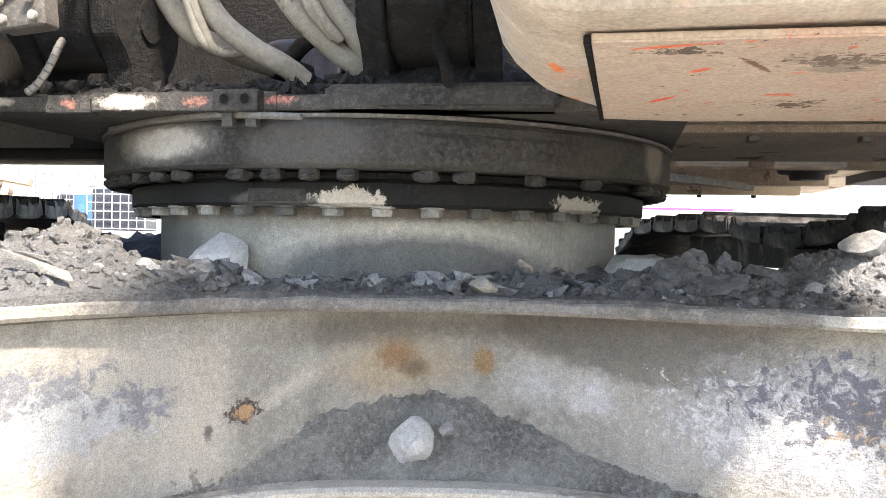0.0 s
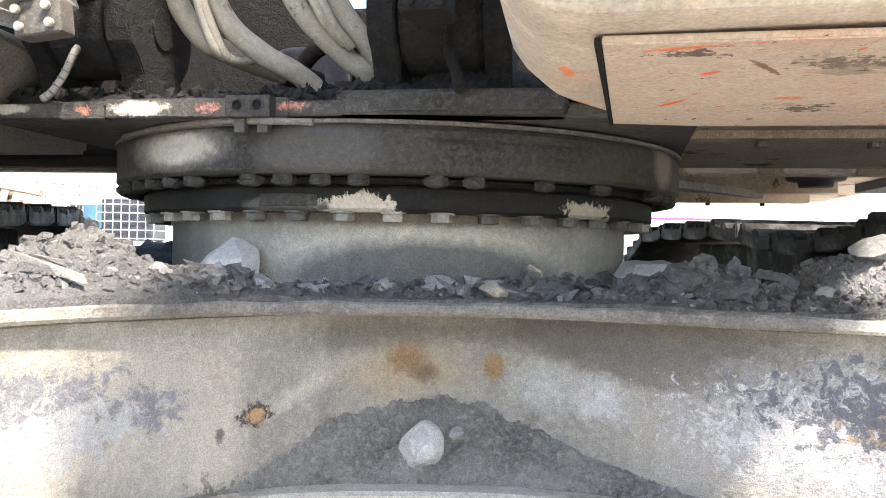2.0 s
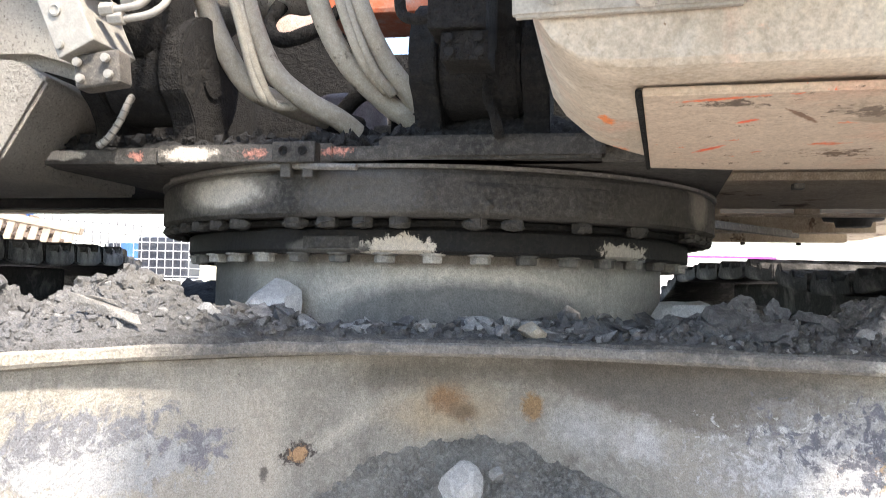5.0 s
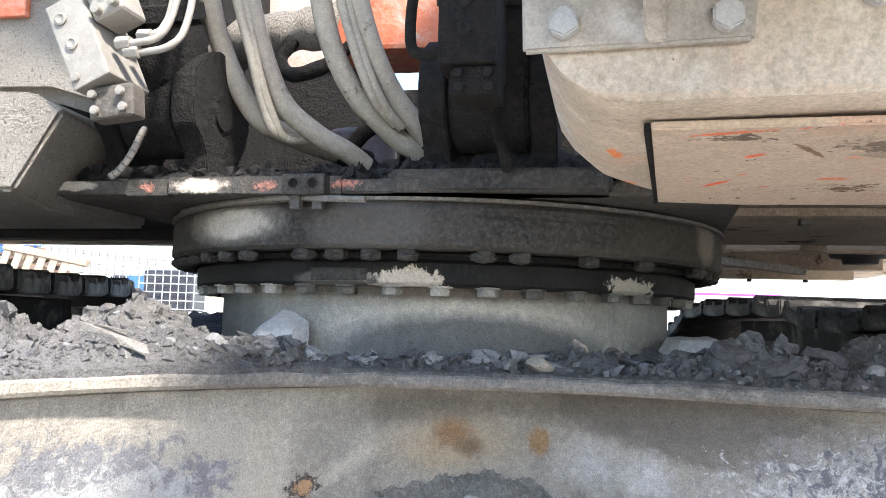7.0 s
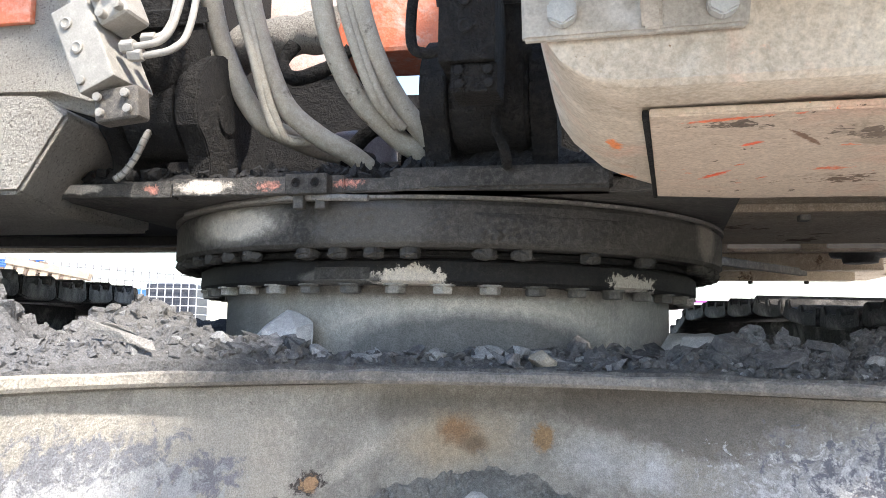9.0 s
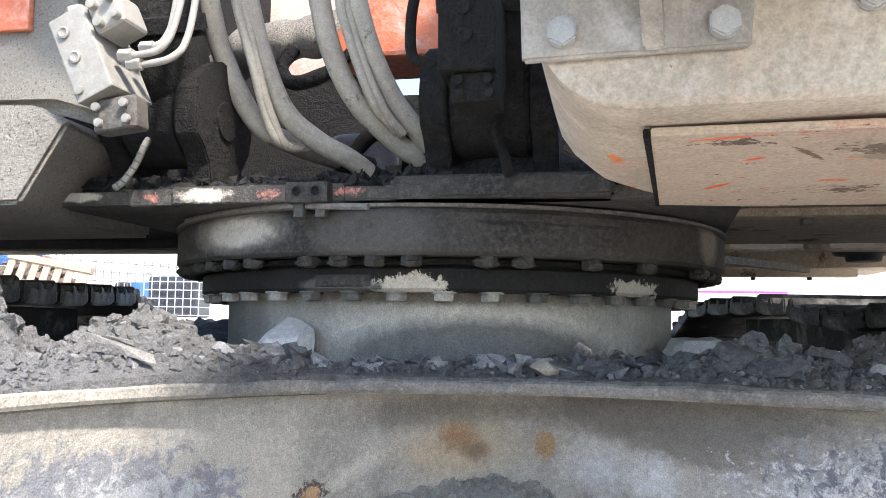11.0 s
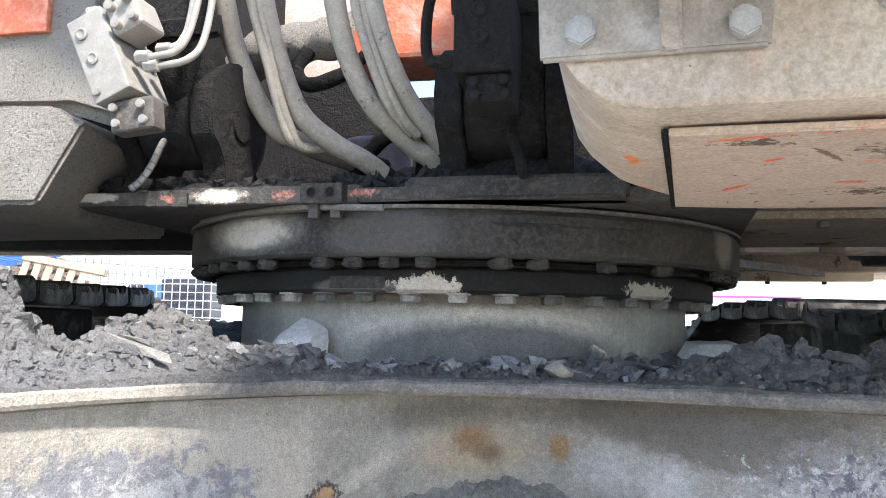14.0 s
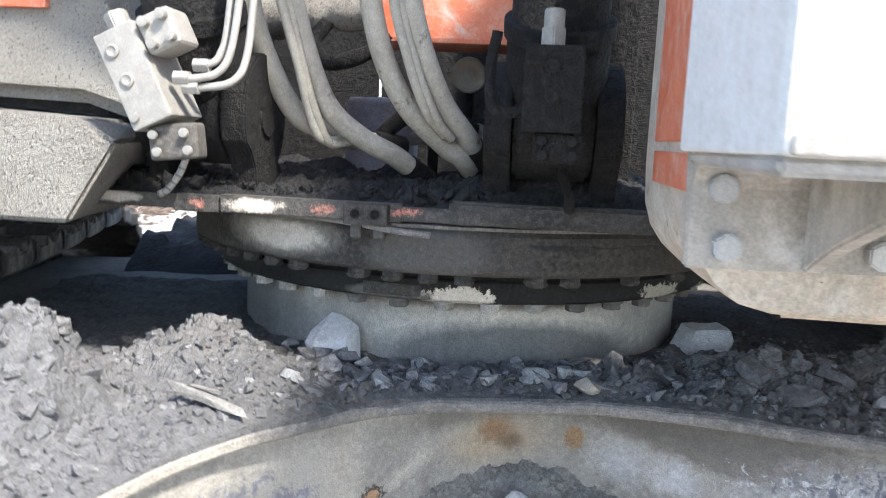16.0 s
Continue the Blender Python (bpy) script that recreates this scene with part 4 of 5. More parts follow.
bp = part("back_plate", prism([(0.330, 1.303), (0.540, 1.307), (0.552, 1.43), (0.326, 1.43)], "y", F0 - 0.013, F0 - 0.001, 0.003), M_BRACKET, br)
rib = prism([(F0 - 0.012, 1.306), (F0 - 0.02, 1.307), (F0 - 0.10, 1.338), (F0 - 0.20, 1.368), (F0 - 0.28, 1.389), (-1.585, 1.400), (-1.598, 1.4085), (F0 - 0.012, 1.4085)], "x", 0.445, 0.464, 0.003)
for v in rib.verts:
    v.co.x += (v.co.y - F0) * 0.09
part("rib", rib, M_BRACKET, br, "tapered stiffening rib")
part("shelf", prism([(0.318, -1.60), (0.98, -1.61), (0.98, F0 - 0.001), (0.328, F0 - 0.001)], "z", 1.408, 1.420, 0.003), M_BRACKET, br)
arc = [(F0 - 0.012 - 0.03 + 0.03 * math.cos(radians(a)), 1.378 + 0.03 * math.sin(radians(a))) for a in range(0, 91, 15)]
part("curl", prism([(F0 - 0.012, 1.408)] + arc[::-1], "x", 0.332, 0.55, 0), M_BRACKET, br, "curved corner under the shelf")
hexb = None
for x, z, turn in ((0.361, 1.385, 10), (0.369, 1.327, 3), (0.516, 1.327, 0), (0.516, 1.385, 25)):
    m = Matrix.Translation((x, F0 - 0.013, z)) @ pose(0, 0, 0, 90) @ pose(0, 0, 0, 0, 0, turn)
    if hexb is None:
        hexb = part("hexagon_bolt", joined(drum(0.0142, 0.003, 24, 0.0008), drum(0.0158, 0.014, bevel=0.002, sides=6)), M_BOLT, bp, "pale galvanised hexagon bolt")
        hexb.matrix_basis = m
    else:
        share("hexagon_bolt", hexb, m, bp)
step = thing("step_box", "white painted sheet-steel step box on a bracket", "step", U)
part("front_panel", block(0.318, 1.0, -1.605, -1.59, 1.420, 1.9, 0.006), M_WHITE, step)
part("side_panel", block(0.318, 0.330, -1.592, F0 - 0.002, 1.420, 1.9, 0.004), M_WHITE, step)
part("lower_trim", block(0.322, 1.0, -1.610, -1.604, 1.421, 1.434, 0.002), M_BRACKET, step)
# plain bolt on the skin past the bracket
alone("hexagon_bolt", joined(drum(0.0145, 0.003, 24, 0.0008), drum(0.0152, 0.012, bevel=0.002, sides=6)), M_BOLT, "loose hexagon bolt on the corner box", "bolt", U @ Matrix.Translation((0.645, F0 - 0.0005, 1.35)) @ pose(0, 0, 0, 90))

# ---- tracks ----
shoe_bm = prism([(-0.1, -0.02), (-0.06, -0.028), (0.06, -0.028), (0.096, -0.02), (0.096, 0.008), (0.09, 0.014), (0.085, 0.036), (0.066, 0.038), (0.058, 0.016), (0.014, 0.012), (0.008, 0.028), (-0.012, 0.028), (-0.018, 0.012), (-0.07, 0.012), (-0.078, 0.03), (-0.096, 0.03)], "x", -0.3, 0.3, 0.004)
shoe = None
for side in (-1, 1):
    tr = thing("crawler_track", "worn black steel crawler track with grouser shoes", "crawler track", G, group="crawler tracks")
    cx, yc, yf, R, zc = side * 1.33, 0.66 if side < 0 else 0.95, -3.3, 0.53, 0.592
    path = []
    n_top = 220
    for i in range(n_top):
        u = i / n_top
        y = yf + (yc - yf) * u
        sag = 0.05 * math.sin(math.pi * min(1, max(0, (y + 0.55) / 1.0))) ** 2 if side > 0 else 0.012 * math.sin(math.pi * u * 3) ** 2
        path.append((y, zc + R - sag))
    path += [(yc + R * math.sin(a), zc + R * math.cos(a)) for a in np.linspace(0, math.pi, 80)]
    path += [(yc + (yf - yc) * i / 200, zc - R) for i in range(1, 200)]
    path += [(yf - R * math.sin(a), zc - R * math.cos(a)) for a in np.linspace(0, math.pi, 80)]
    path = np.array(path)
    seg = np.hypot(*np.diff(np.vstack([path, path[:1]]), axis=0).T)
    cum = np.concatenate([[0], np.cumsum(seg)])
    count = int(cum[-1] / 0.203)
    for k in range(count):
        d = cum[-1] * k / count
        p0, p1 = ([np.interp((d + e) % cum[-1], cum, np.append(path[:, j], path[0, j])) for j in (0, 1)] for e in (-0.06, 0.06))
        ang = math.degrees(math.atan2(p1[1] - p0[1], p1[0] - p0[0]))
        m = Matrix.Translation((cx, (p0[0] + p1[0]) / 2, (p0[1] + p1[1]) / 2)) @ pose(0, 0, 0, ang)
        if shoe is None:
            shoe = part("track_shoe", shoe_bm, M_TRACK, tr, "steel shoe with three grouser bars")
            shoe.matrix_basis = m
        else:
            share("track_shoe", shoe, m, tr)
    part("chain", joined(*[block(cx + s2 * 0.1 - 0.02, cx + s2 * 0.1 + 0.02, yf, yc, zc + R - 0.14, zc + R - 0.04, 0.01) for s2 in (-1, 1)]), M_TRACK, tr)
    for wy in (yc, yf):
        part("wheel", moved(lathe([(0.0001, 0.09), (0.12, 0.09), (0.14, 0.05), (0.38, 0.03), (0.42, 0.05), (0.44, 0.03), (0.44, -0.03), (0.42, -0.05), (0.38, -0.03), (0.14, -0.05), (0.0001, -0.09)], 40), Matrix.Translation((cx, wy, zc)) @ pose(0, 0, 0, 0, 90)), M_TRACK, tr)
    part("track_frame", block(cx - 0.16, cx + 0.16, yf + 0.3, yc - 0.3, 0.28, 0.80, 0.03), M_BLACK, tr)
    for ry in (-0.1, -1.2, -2.3):
        part("carrier_roller", moved(drum(0.07, 0.26, 24), Matrix.Translation((cx - 0.13, ry, 0.9)) @ pose(0, 0, 0, 0, 90)), M_TRACK, tr)
        part("roller_stand", block(cx - 0.04, cx + 0.04, ry - 0.05, ry + 0.05, 0.78, 0.9, 0.01), M_BLACK, tr)
    for ry in np.arange(yf + 0.55, yc - 0.4, 0.42):
        part("track_roller", moved(drum(0.1, 0.3, 24), Matrix.Translation((cx - 0.15, ry, 0.2)) @ pose(0, 0, 0, 0, 90)), M_TRACK, tr)
# legs are black to paint in underbody shade; the rear one is added to hide ground
part("leg", block(-1.2, 1.2, -0.55, 0.5, 0.42, 0.930, 0.03), M_BLACK, carbody)
part("rear_leg", block(-1.19, 1.19, 0.49, 2.0, 0.3, 0.925, 0.03), M_BLACK, carbody)

bm = bmesh.new()
grid = []
for i in range(90):
    x = -1.02 + 2.04 * i / 89
    row = []
    for j in range(30):
        y = 0.35 + 1.6 * j / 29
        h = (0.118 if x < 0 else 0.05) * min(1.0, max(0.0, (abs(x) - 0.45) / 0.2)) * min(1.0, j / 5, (29 - j) / 4)
        row.append(bm.verts.new((x, y, 0.922 + h * (1 + 0.35 * noise.noise(Vector((x, y, 2)) * 7) + 0.25 * noise.noise(Vector((x, y, 5)) * 22)))))
    grid.append(row)
for a, b in zip(grid, grid[1:]):
    for j in range(29):
        bm.faces.new((a[j], b[j], b[j + 1], a[j + 1]))
alone("rubble_bank", bm, M_DARKSOIL, "dark rubble lying on the rear of the undercarriage", "soil", kind="stuff")

# ---- soil on the carbody ----
HEAPS = ((-0.56, -0.62, 0.12, 0.11, 0.085), (-0.74, -0.92, 0.10, 0.13, 0.17), (-0.45, -0.8, 0.16, 0.16, 0.03), (0.62, -0.60, 0.10, 0.12, 0.032), (0.90, -0.68, 0.14, 0.18, 0.115), (0.5, -0.6, 0.1, 0.1, 0.018),
         (-0.32, -0.62, 0.09, 0.08, 0.02), (0.2, -0.62, 0.3, 0.06, 0.012))


def soil_h(x, y):
    h = 0.008
    for hx, hy, sx, sy, amp in HEAPS:
        h += amp * math.exp(-((x - hx) / sx) ** 2 - ((y - hy) / sy) ** 2)
    v = Vector((x, y, 0))
    k = min(1.0, h / 0.08)
    h += (0.010 + 0.034 * k) * noise.noise(v * 9) + (0.006 + 0.022 * k) * noise.noise(v * 23) + (0.004 + 0.016 * k) * abs(noise.noise(v * 48)) + (0.003 + 0.006 * k) * noise.noise(v * 110) + 0.03 * k * max(0.0, 0.25 - noise.cell(v * 30) * 0.25 - noise.voronoi(v * 22)[0][0])
    rim = min(1.0, max(0.0, (y - edge_y(x)) / 0.06))
    return max(0.0015, h * (0.15 + 0.85 * rim ** 0.7))


bm = bmesh.new()
NX, NY = 300, 150
grid = []
for i in range(NX):
    x = -1.12 + 2.24 * i / (NX - 1)
    y0 = edge_y(x) + 0.004
    row = []
    for j in range(NY):
        y = y0 + (0.3 - y0) * (j / (NY - 1)) ** 1.25
        row.append(bm.verts.new((x, y, 0.957 + soil_h(x, y) if j else 0.950)))
    grid.append(row)
for a, b in zip(grid, grid[1:]):
    for j in range(NY - 1):
        bm.faces.new((a[j], b[j], b[j + 1], a[j + 1]))
alone("soil_heap", bm, M_SOIL, "dry grey clay and rubble heaped on the undercarriage", "soil", kind="stuff")

# mound on the lower flange
MOUND = ((-0.36, 0), (-0.26, 0.02), (-0.17, 0.06), (-0.10, 0.103), (-0.02, 0.118), (0.1, 0.132), (0.16, 0.122), (0.26, 0.085), (0.36, 0.048), (0.5, 0.012), (0.62, 0))


def mound_at(x, v):
    """A point of the mound's surface; v runs from the flange's edge to the web."""
    f, k = edge_y(x) + 0.058, web_y(x) + 0.004
    env = along(MOUND, x) / 0.132
    p = Vector((x, f + (k - f) * v, 0))
    h = 0.132 * env * v ** 0.8 + (0.3 + 0.7 * env) * min(1.0, env * 4) * (0.018 * noise.noise(p * 14) + 0.016 * noise.noise(p * 34) + 0.012 * abs(noise.noise(p * 70)) + 0.004 * noise.noise(p * 150)) * min(1, v * 6)
    return (p.x, p.y, 0.6405 + max(-0.004, h))


bm = bmesh.new()
grid = [[bm.verts.new(mound_at(-0.36 + 0.98 * i / 239, j / 79)) for j in range(80)] for i in range(240)]
for a, b in zip(grid, grid[1:]):
    for j in range(79):
        bm.faces.new((a[j], b[j], b[j + 1], a[j + 1]))
M_MOUND = mat("damp_blue_grey_soil", ((0.17, 0.166, 0.15), (0.30, 0.292, 0.268), (0.42, 0.41, 0.385)), 9, 0.95, 0, 0.9, 90)
alone("soil_mound", bm, M_MOUND, "damp blue-grey soil mound against the web plate", "soil", kind="stuff")

# dark soil on the base plate
bm = bmesh.new()
grid = []
for i in range(200):
    x = -0.655 + 1.25 * i / 199
    row = []
    for j in range(70):
        y = -0.672 + 0.75 * (j / 69) ** 1.3
        v = Vector((x, y, 4))
        h = 0.012 + 0.03 * (j / 69) ** 0.5 + (0.05 * math.exp(-((x - 0.24) / 0.16) ** 4)) * min(1, j / 14)
        h += 0.022 * noise.noise(v * 8) + 0.020 * noise.noise(v * 22) + 0.014 * abs(noise.noise(v * 50)) + 0.005 * noise.noise(v * 110)
        row.append(bm.verts.new((x, y, 1.294 + max(-0.003, h * min(1, j / 6 + 0.05)))))
    grid.append(row)
for a, b in zip(grid, grid[1:]):
    for j in range(69):
        bm.faces.new((a[j], b[j], b[j + 1], a[j + 1]))
alone("dark_soil", bm, M_DARKSOIL, "black oily soil lying on the base plate", "soil", U, kind="stuff")

# ---- stones ----
def lay(name, bm, material, label, x, y, turn=(0, 0, 0), lift=0.0, group="stones"):
    return alone(name, bm, material, label, "stone", pose(x, y, 0.957 + soil_h(x, y) + lift, *turn), group)


alone("boulder", hull([(-0.078, 0, -0.004), (-0.066, 0.025, 0.018), (-0.058, -0.028, 0.004), (-0.018, 0.052, 0.058), (0.012, 0.05, 0.05), (0.048, 0.03, 0.03), (0.018, -0.022, 0.012), (0.058, -0.018, -0.045), (0.03, -0.045, -0.05), (-0.055, -0.035, -0.05), (-0.02, 0.02, -0.06)], 3), M_BOULDER, "large pale angular stone leaning on the pedestal", "stone", pose(-0.294, -0.552, 1.010) @ Matrix.Diagonal((0.84, 0.9, 0.86, 1)), "stones")
lay("boulder", stone((0.026, 0.02, 0.02), 12, sub=3), M_PALE, "pale stone beside the large one", -0.225, -0.63, (0, 10, 0), 0.004)
lay("white_pebble", stone((0.012, 0.011, 0.016), 13), M_PALE, "small white pebble on the flange", -0.012, -0.665, (0, 15, 0), 0.010)
lay("tan_stone", stone((0.032, 0.024, 0.02), 14, sub=2), mat("tan_stone", ((0.3, 0.26, 0.2), (0.36, 0.32, 0.26), (0.42, 0.38, 0.3)), 12, 0.85, 0, 0.4, 80), "tan angular stone on the flange", 0.175, -0.695, (0, 5, 0), 0.010)
lay("flat_stone", stone((0.04, 0.022, 0.013), 15, sub=3), M_PALE, "flat pale stone on the flange", 0.10, -0.655, (0, 12, 10), 0.008)
lay("grey_stone", stone((0.034, 0.024, 0.024), 16, sub=1), M_SHALE, "grey angular stone beside the pedestal", 0.25, -0.60, (0, 0, 30), 0.012)
lay("grey_stone", stone((0.034, 0.024, 0.022), 17, sub=1), M_SHALE, "grey angular stone beside the pedestal", 0.335, -0.56, (0, 0, 10), 0.012)
alone("boulder", hull([(-0.085, 0, -0.02), (-0.05, 0.03, 0.022), (-0.035, -0.02, 0.016), (0.035, 0.03, 0.026), (0.05, -0.01, 0.016), (0.075, 0.02, -0.015), (0.03, -0.045, -0.035), (-0.06, -0.04, -0.035), (0, 0.04, -0.04)], 5), M_BOULDER, "pale flat boulder beside the pedestal", "stone", pose(0.53, -0.395, 1.004), "stones")
lay("grey_stone", stone((0.045, 0.032, 0.03), 19, sub=1), M_SHALE, "grey lump on the soil heap", 0.62, -0.52, (0, 0, 30), 0.01)
lay("pale_stone", stone((0.05, 0.036, 0.028), 20, sub=2), M_PALE, "pale broken stone on the heap", 0.80, -0.74, (10, -15, 15), 0.012)
lay("pale_stone", stone((0.022, 0.018, 0.014), 21, sub=3), M_PALE, "pale broken stone on the heap", 0.70, -0.78, (0, 0, 0), 0.006)
lay("shale_slab", shard((0.06, 0.042, 0.010), 22, 13), M_SHALE, "flat dark shale slab on the soil", 0.52, -0.66, (25, 8, 10), 0.008)
lay("shale_slab", shard((0.055, 0.04, 0.009), 23, 13), M_SHALE, "flat dark shale slab on the soil", 0.56, -0.75, (30, -10, -20), 0.008)
lay("pale_stone", stone((0.05, 0.04, 0.04), 24, sub=3), M_PALE, "crumbly pale lump of clay", -0.72, -1.12, (0, 0, 0), 0.01)
lay("pale_stone", stone((0.05, 0.045, 0.045), 25, sub=3), M_PALE, "crumbly pale lump of clay", -0.78, -0.80, (0, 20, 0), 0.01)
lay("pale_stone", stone((0.022, 0.016, 0.012), 26, sub=3), M_PALE, "small pale stone beside the heap", -0.40, -0.45, (0, 0, 10), 0.01)
alone("round_stone", stone((0.046, 0.034, 0.048), 31, sub=3), mat("white_limestone", ((0.44, 0.44, 0.43), (0.58, 0.58, 0.565), (0.68, 0.68, 0.66)), 16, 0.85, 0, 0.7, 90), "rounded pale stone stuck in the damp mound", "stone", pose(0.056, -0.645, 0.698, 0, 10, 0), "stones")
alone("pale_stone", stone((0.015, 0.012, 0.015), 32, sub=3), M_PALE, "small pale stone in the damp mound", "stone", pose(0.122, -0.655, 0.722, 0, 20, 0), "stones")
for x, y, sz, turn, seed in ((0.43, -0.50, 0.045, (35, 5, 20), 61), (0.60, -0.60, 0.05, (20, -12, 60), 62), (0.66, -0.68, 0.05, (32, 10, 110), 63), (0.70, -0.60, 0.04, (15, 15, 10), 64), (0.48, -0.70, 0.035, (25, 0, 70), 65), (0.38, -0.58, 0.04, (40, -8, 150), 66)):
    lay("shale_slab", shard((sz, sz * 0.75, sz * 0.2), seed, 13), M_SHALE, "flat dark shale slab on the soil", x, y, turn, 0.008)
# splintered stick
bm = joined(shard((0.085, 0.010, 0.006), 43, 14), moved(shard((0.05, 0.007, 0.005), 44, 12), pose(-0.02, 0.008, 0.006, 0, -4, 7)))
alone("wood_splinter", bm, M_STICK, "pale splintered piece of wood on the soil", "wood", pose(-0.475, -0.90, 0.957 + soil_h(-0.475, -0.9) + 0.012, 0, 14, -18))

# countable shale chips round the foot of the pedestal
rnd = random.Random(7)
chips = [part("shale_chip", shard((0.021, 0.016, 0.0055), 50 + k), M_PALE if k == 5 else M_SHALE) for k in range(6)]
for k in range(290):
    x = rnd.uniform(-0.36, 0.62)
    ring = -math.sqrt(max(0.0, 0.57 ** 2 - x * x)) if abs(x) < 0.56 else -0.25
    y = rnd.uniform(edge_y(x) + 0.045, max(edge_y(x) + 0.06, ring - 0.01))
    sc = (0.4 + 1.35 * rnd.random() ** 1.6) * (0.65 if x > 0.38 else 1.0)
    m = pose(x, y, 0.957 + soil_h(x, y) + 0.003, rnd.uniform(-25, 40), rnd.uniform(-25, 25), rnd.uniform(0, 360)) @ Matrix.Diagonal((sc, sc * rnd.uniform(0.6, 1.2), sc * rnd.uniform(0.7, 1.4), 1))
    if k < 6:
        ob = chips[k]
    else:
        ob = new("shale_chip", chips[k % 6].data)
    ob.matrix_basis = m
    tagged(ob, "flat pale stone chip on the flange" if k % 6 == 5 else "flat grey shale chip on the flange", "stone", "shale chips")


def scatter(name, label, n, where, sizes, material, seed, m=None, flaky=False):
    """Many small crumbs as one object."""
    r2 = random.Random(seed)
    base = [shard((1, 0.8, 0.5 if flaky else 0.75), seed * 10 + k, 9 if flaky else 14) for k in range(5)]
    data = [([v.co.copy() for v in b.verts], [[v.index for v in f.verts] for f in b.faces]) for b in base]
    for b in base:
        b.free()
    vs, fs = [], []
    for k in range(n):
        p = where(r2)
        if p is None:
            continue
        sz = sizes[0] + (sizes[1] - sizes[0]) * r2.random() ** 3
        rot = Euler((r2.uniform(0, 6), r2.uniform(0, 6), r2.uniform(0, 6))).to_matrix()
        v0, f0 = data[k % 5]
        o = len(vs)
        vs += [tuple(rot @ (c * sz) + Vector(p)) for c in v0]
        fs += [[o + i for i in f] for f in f0]
    me = bpy.data.meshes.new(name)
    me.from_pydata(vs, [], fs)
    me.materials.append(material)
    ob = tagged(new(name, me), label, "rubble", "", "stuff")
    if m is not None:
        ob.matrix_basis = m
    return ob


def on_heap(r2):
    x = r2.choice((r2.uniform(-1.0, -0.25), r2.uniform(0.45, 1.05), r2.uniform(-1.0, 1.05)))
    y = edge_y(x) + 0.02 + (0.75 * r2.random() ** 1.3)
    if x * x + y * y < 0.57 ** 2:
        return None
    return (x, y, 0.957 + soil_h(x, y))


def on_clods(r2):
    hx, hy, sx, sy, amp = HEAPS[r2.choice((0, 0, 1, 1, 1, 3, 5, 5, 5))]
    x, y = r2.gauss(hx, sx * 0.75), r2.gauss(hy, sy * 0.75)
    if y < edge_y(x) + 0.03 or x * x + y * y < 0.59 ** 2:
        return None
    return (x, y, 0.957 + soil_h(x, y) - 0.002)


def on_band(r2):
    x = r2.uniform(-0.36, 0.66)
    y = edge_y(x) + 0.03 + 0.16 * r2.random()
    if x * x + y * y < 0.56 ** 2:
        return None
    return (x, y, 0.957 + soil_h(x, y))


scatter("clay_clods", "crumbly pale clay clods on the heaps", 1100, on_clods, (0.004, 0.021), M_CLOD, 11)
scatter("dark_flakes", "dark shale flakes on the flange", 1300, on_band, (0.003, 0.02), M_SHALE, 12, flaky=True)
scatter("rubble", "small clay crumbs and gravel on the heap", 5000, on_heap, (0.002, 0.013), M_SOIL, 3)
scatter("pale_rubble", "pale crumbs of stone on the heap", 700, on_heap, (0.002, 0.011), M_PALE, 4)


def on_mound(r2):
    return mound_at(r2.uniform(-0.3, 0.55), r2.random() ** 1.4)


scatter("mound_grit", "fine grit and crumbs on the damp mound", 1500, on_mound, (0.001, 0.006), M_MOUND, 5)
scatter("pale_grit", "pale crumbs of stone on the damp mound", 160, on_mound, (0.0012, 0.006), M_PALE, 9)


def on_plate(r2):
    x, y = r2.uniform(-0.64, 0.5), -0.66 + 0.5 * r2.random() ** 1.5
    return (x, y, 1.315 + 0.02 * noise.noise(Vector((x, y, 4)) * 8))


scatter("dark_rubble", "black crumbs and flakes on the base plate", 1800, on_plate, (0.003, 0.024), M_DARKSOIL, 6, U, True)

# ---- yard behind ----
def wire(a, b, r):
    a, b = Vector(a), Vector(b)
    return moved(drum(r, (b - a).length, bevel=0, sides=6), Matrix.Translation(a) @ (b - a).to_track_quat("Z", "X").to_matrix().to_4x4())


def cage(x, y, z, w=1.15, d=1.0, h=1.0):
    c = thing("tank_cage", "pale galvanised wire cage of a stacked tank", "wire cage", Matrix.Translation((x, y, z)), group="tank cages")
    for yy in (0, d):
        for i in range(8):
            part("bar", wire((w * i / 7, yy, 0.12), (w * i / 7, yy, h), 0.011), M_CAGE, c)
        for k in range(6):
            part("bar", wire((0, yy, 0.14 + (h - 0.14) * k / 5), (w, yy, 0.14 + (h - 0.14) * k / 5), 0.012), M_CAGE, c)
    for xx in (0, w):
        for k in range(6):
            part("bar", wire((xx, 0, 0.14 + (h - 0.14) * k / 5), (xx, d, 0.14 + (h - 0.14) * k / 5), 0.012), M_CAGE, c)
    part("base", block(0, w, 0, d, 0, 0.10, 0.02), M_CAGE, c)
    part("tank", block(0.06, w - 0.06, 0.06, d - 0.06, 0.10, h - 0.06, 0.06, 3), M_TANK, c, "dark smoky plastic tank")


for x, y, z in ((-6.55, 14.0, 0), (-6.55, 14.0, 1.0), (-5.5, 13.6, 0), (-8.6, 17.0, 0), (-8.6, 17.0, 1.0), (-11.2, 18, 0), (-11.2, 18, 1.0)):
    cage(x, y, z)


mesh = thing("mesh_fence", "grey welded wire mesh fence panels", "fence")
for i in range(26):
    part("upright", wire((-11.6 + i * 0.2, 17, 0), (-11.6 + i * 0.2, 17, 2.75 - 0.015 * i), 0.012), M_FENCE, mesh)
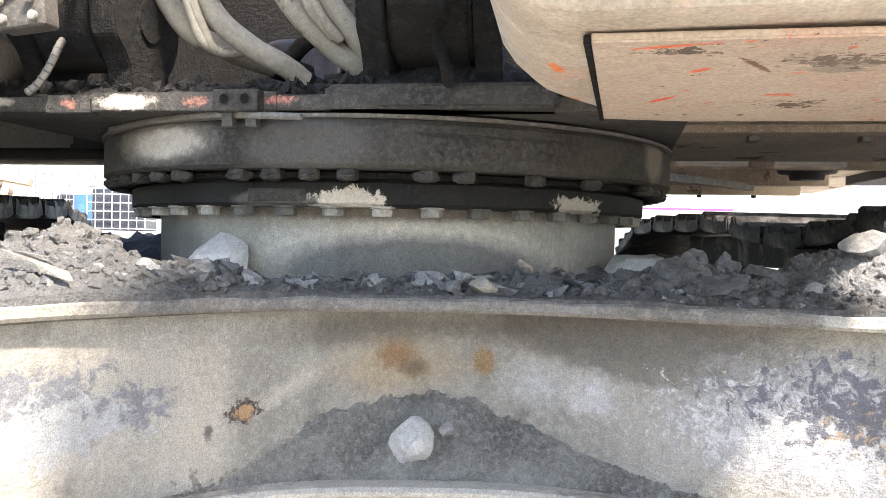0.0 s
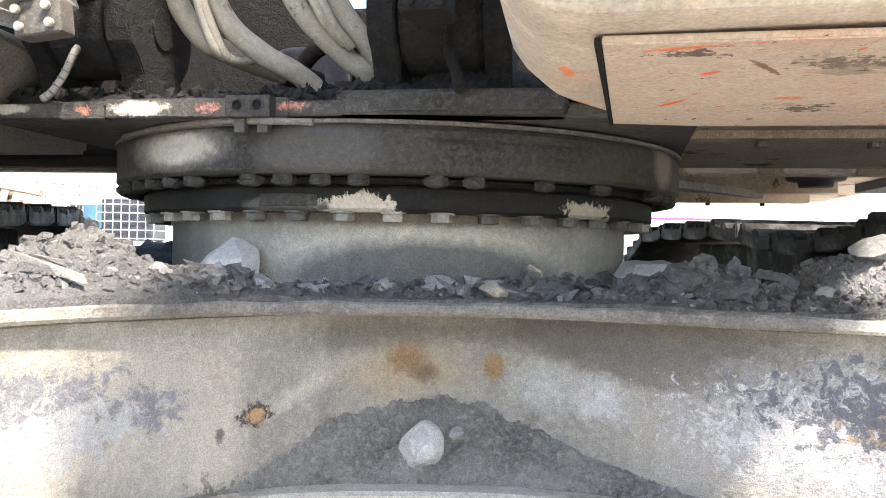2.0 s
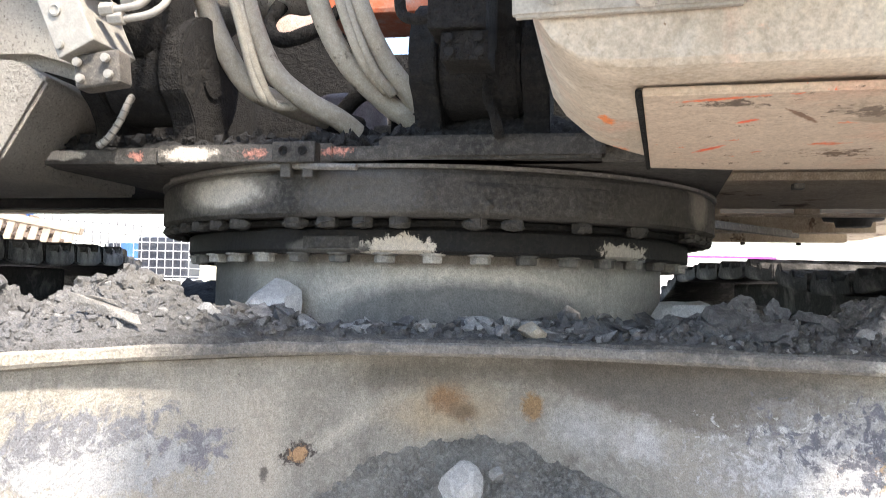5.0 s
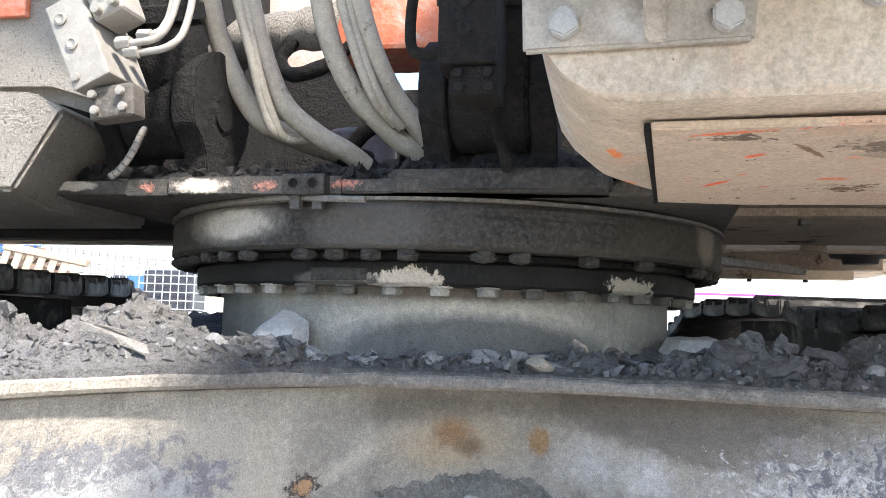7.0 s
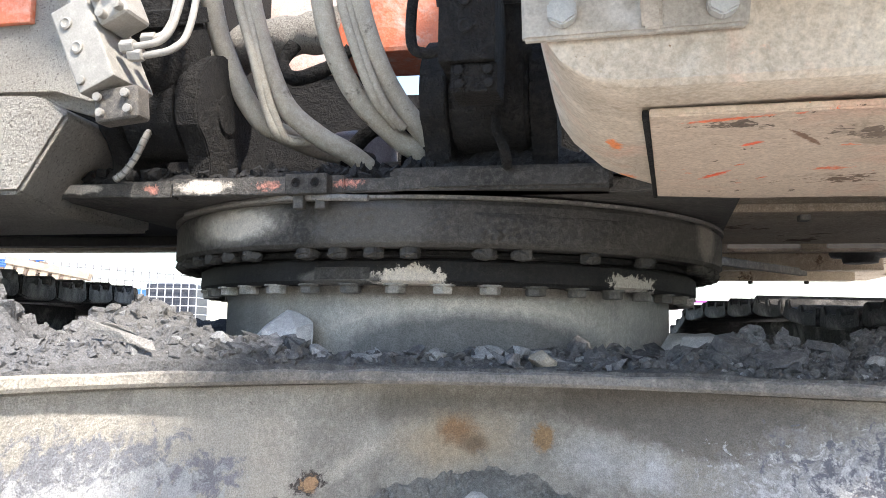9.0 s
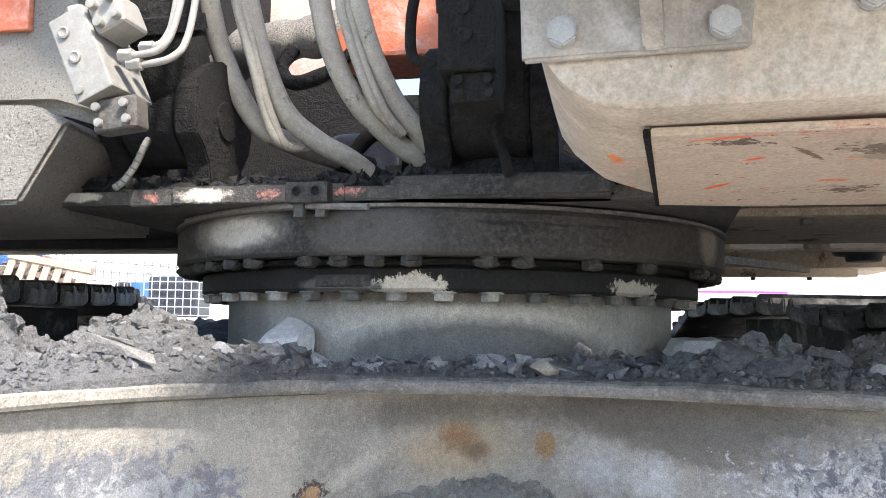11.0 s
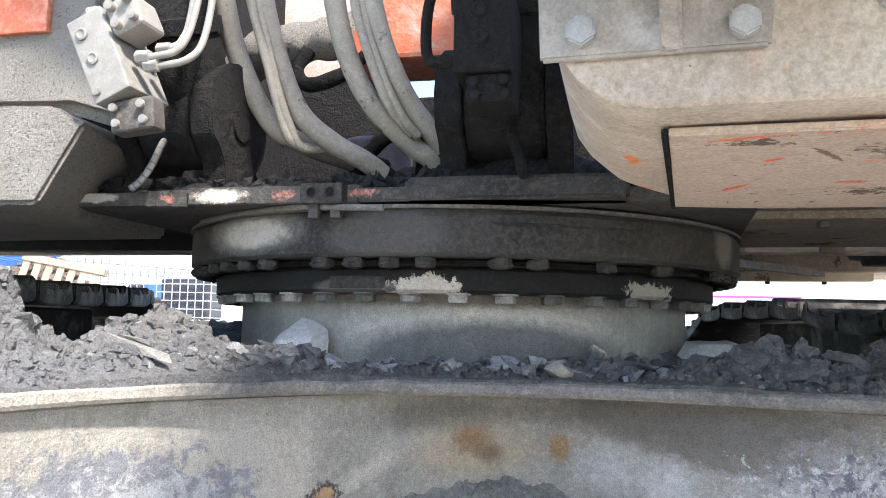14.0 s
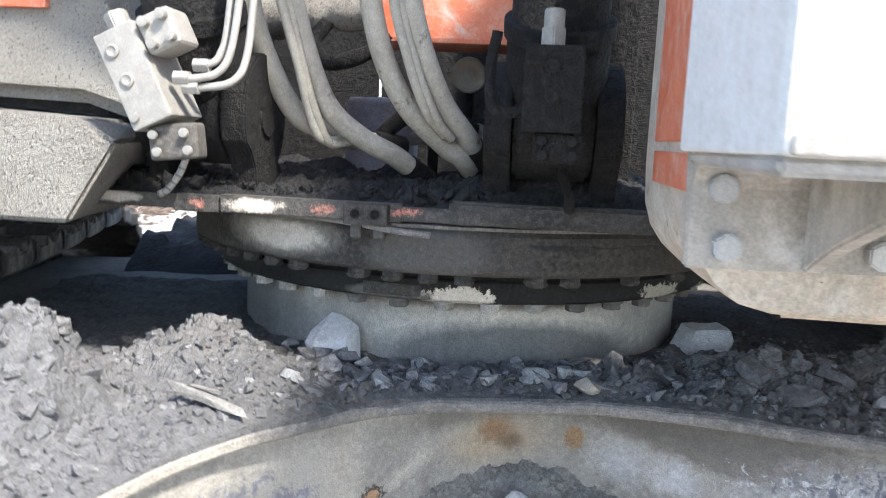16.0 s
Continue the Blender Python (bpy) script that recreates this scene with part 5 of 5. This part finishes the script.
for k in range(11):
    part("rail", wire((-11.6, 17, 0.1 + k * 0.25), (-6.6, 17, 0.1 + k * 0.22), 0.012), M_FENCE, mesh)


def pallet(m, material, label):
    p = thing("pallet", label, "pallet", m, group="pallets")
    for i in range(7):
        part("slat", block(0.02 + i * 0.168, 0.12 + i * 0.168, -0.011, 0.011, 0, 0.8, 0.003), material, p)
    for z in (0.0, 0.35, 0.7):
        part("runner", block(0, 1.2, 0.011, 0.09, z, z + 0.1, 0.004), material, p)
    part("board", block(0, 1.2, -0.034, -0.011, 0.70, 0.8, 0.003), material, p)


pallet(Matrix.Translation((-6.45, 8.6, 1.20)) @ pose(0, 0, 0, -12, 10, 0), M_WOOD, "bare wooden pallet leaning on rubble")
pallet(Matrix.Translation((-6.2, 9.4, 0.3)) @ pose(0, 0, 0, -14, 0, 0), M_WOOD, "bare wooden pallet leaning on rubble")
pallet(Matrix.Translation((-8.4, 10.6, 1.99)) @ pose(0, 0, 0, -80, 0, 0), mat("blue_paint", ((0.03, 0.10, 0.32), (0.05, 0.14, 0.4), (0.1, 0.2, 0.4)), 9, 0.6, 0, 0.2, 60), "blue painted pallet lying flat")
pallet(Matrix.Translation((-8.4, 11.0, 1.1)) @ pose(0, 0, 0, -8, 0, 0), M_WOOD, "bare wooden pallet standing upright")
alone("blue_drum", moved(lathe([(0.0001, 0), (0.2, 0), (0.21, 0.2), (0.2, 0.4), (0.21, 0.6), (0.0001, 0.62)], 28), Matrix.Translation((-7.1, 15.2, 1.25))), mat("blue_plastic", ((0.05, 0.16, 0.42), (0.07, 0.2, 0.5), (0.12, 0.25, 0.5)), 9, 0.5, 0, 0.1, 60), "blue plastic drum on a wooden stack", "drum")
alone("drum_stand", block(-7.5, -6.7, 14.8, 15.6, 0, 1.25, 0.02), M_WOOD, "wooden stack under the drum", "crate")
M_RUBBLE = mat("brown_rubble", ((0.07, 0.05, 0.038), (0.14, 0.10, 0.075), (0.26, 0.2, 0.155)), 5, 0.9, 0, 0.6, 30)


for k in range(5):
    for j in range(3):
        alone("plank", block(-4.3 + 0.03 * ((k * 7 + j) % 3), -2.75 - 0.05 * ((k * 5 + j) % 3), 4.9 + j * 0.24, 5.12 + j * 0.24, 0.42 + k * 0.11, 0.52 + k * 0.11, 0.006), M_PLANK, "pale sawn plank in a stack", "plank", group="plank stack")
for x in (-4.0, -3.1):
    alone("bearer", block(x - 0.06, x + 0.06, 4.9, 5.6, 0.0, 0.42, 0.006), M_PLANK, "timber bearer under the plank stack", "timber")


def rubble_at(r2):
    x, y = r2.gauss(-7.1, 1.4), r2.gauss(10.6, 0.8)
    k = math.exp(-((x + 7.1) / 1.7) ** 2 - ((y - 10.6) / 1.2) ** 2)
    return (x, y, 2.05 * k * (0.75 + 0.25 * r2.random()))


scatter("wood_rubble", "heap of broken wood and rubble behind the track", 5200, rubble_at, (0.025, 0.12), M_RUBBLE, 8)
bm = bmesh.new()
grid = []
for i in range(60):
    row = []
    for j in range(40):
        x, y = 4.5 + 13 * i / 59, 8 + 9 * j / 39
        h = 3.4 * math.exp(-((x - 11) / 3.3) ** 2 - ((y - 13) / 3) ** 2)
        row.append(bm.verts.new((x, y, h - 0.05 + 0.12 * h * noise.noise(Vector((x, y, 0)) * 1.5))))
    grid.append(row)
for a, b in zip(grid, grid[1:]):
    for j in range(39):
        bm.faces.new((a[j], b[j], b[j + 1], a[j + 1]))
alone("gravel_heap", bm, M_GROUND, "pale sunlit gravel heap", "gravel", kind="stuff")
fence = thing("site_fence", "low white boarding with a magenta stripe", "fence")
for i in range(10):
    part("board", block(5.0 + i * 1.5, 6.48 + i * 1.5, 20.0, 20.05, 0, 2.1, 0.01), M_WHITE, fence)
part("stripe", block(5.0, 9.0, 19.98, 19.998, 2.0, 2.06, 0.004), mat("magenta_paint", ((0.45, 0.05, 0.4), (0.5, 0.08, 0.45), (0.55, 0.12, 0.5)), 3, 0.6, 0, 0.0, 40), fence, "magenta stripe")
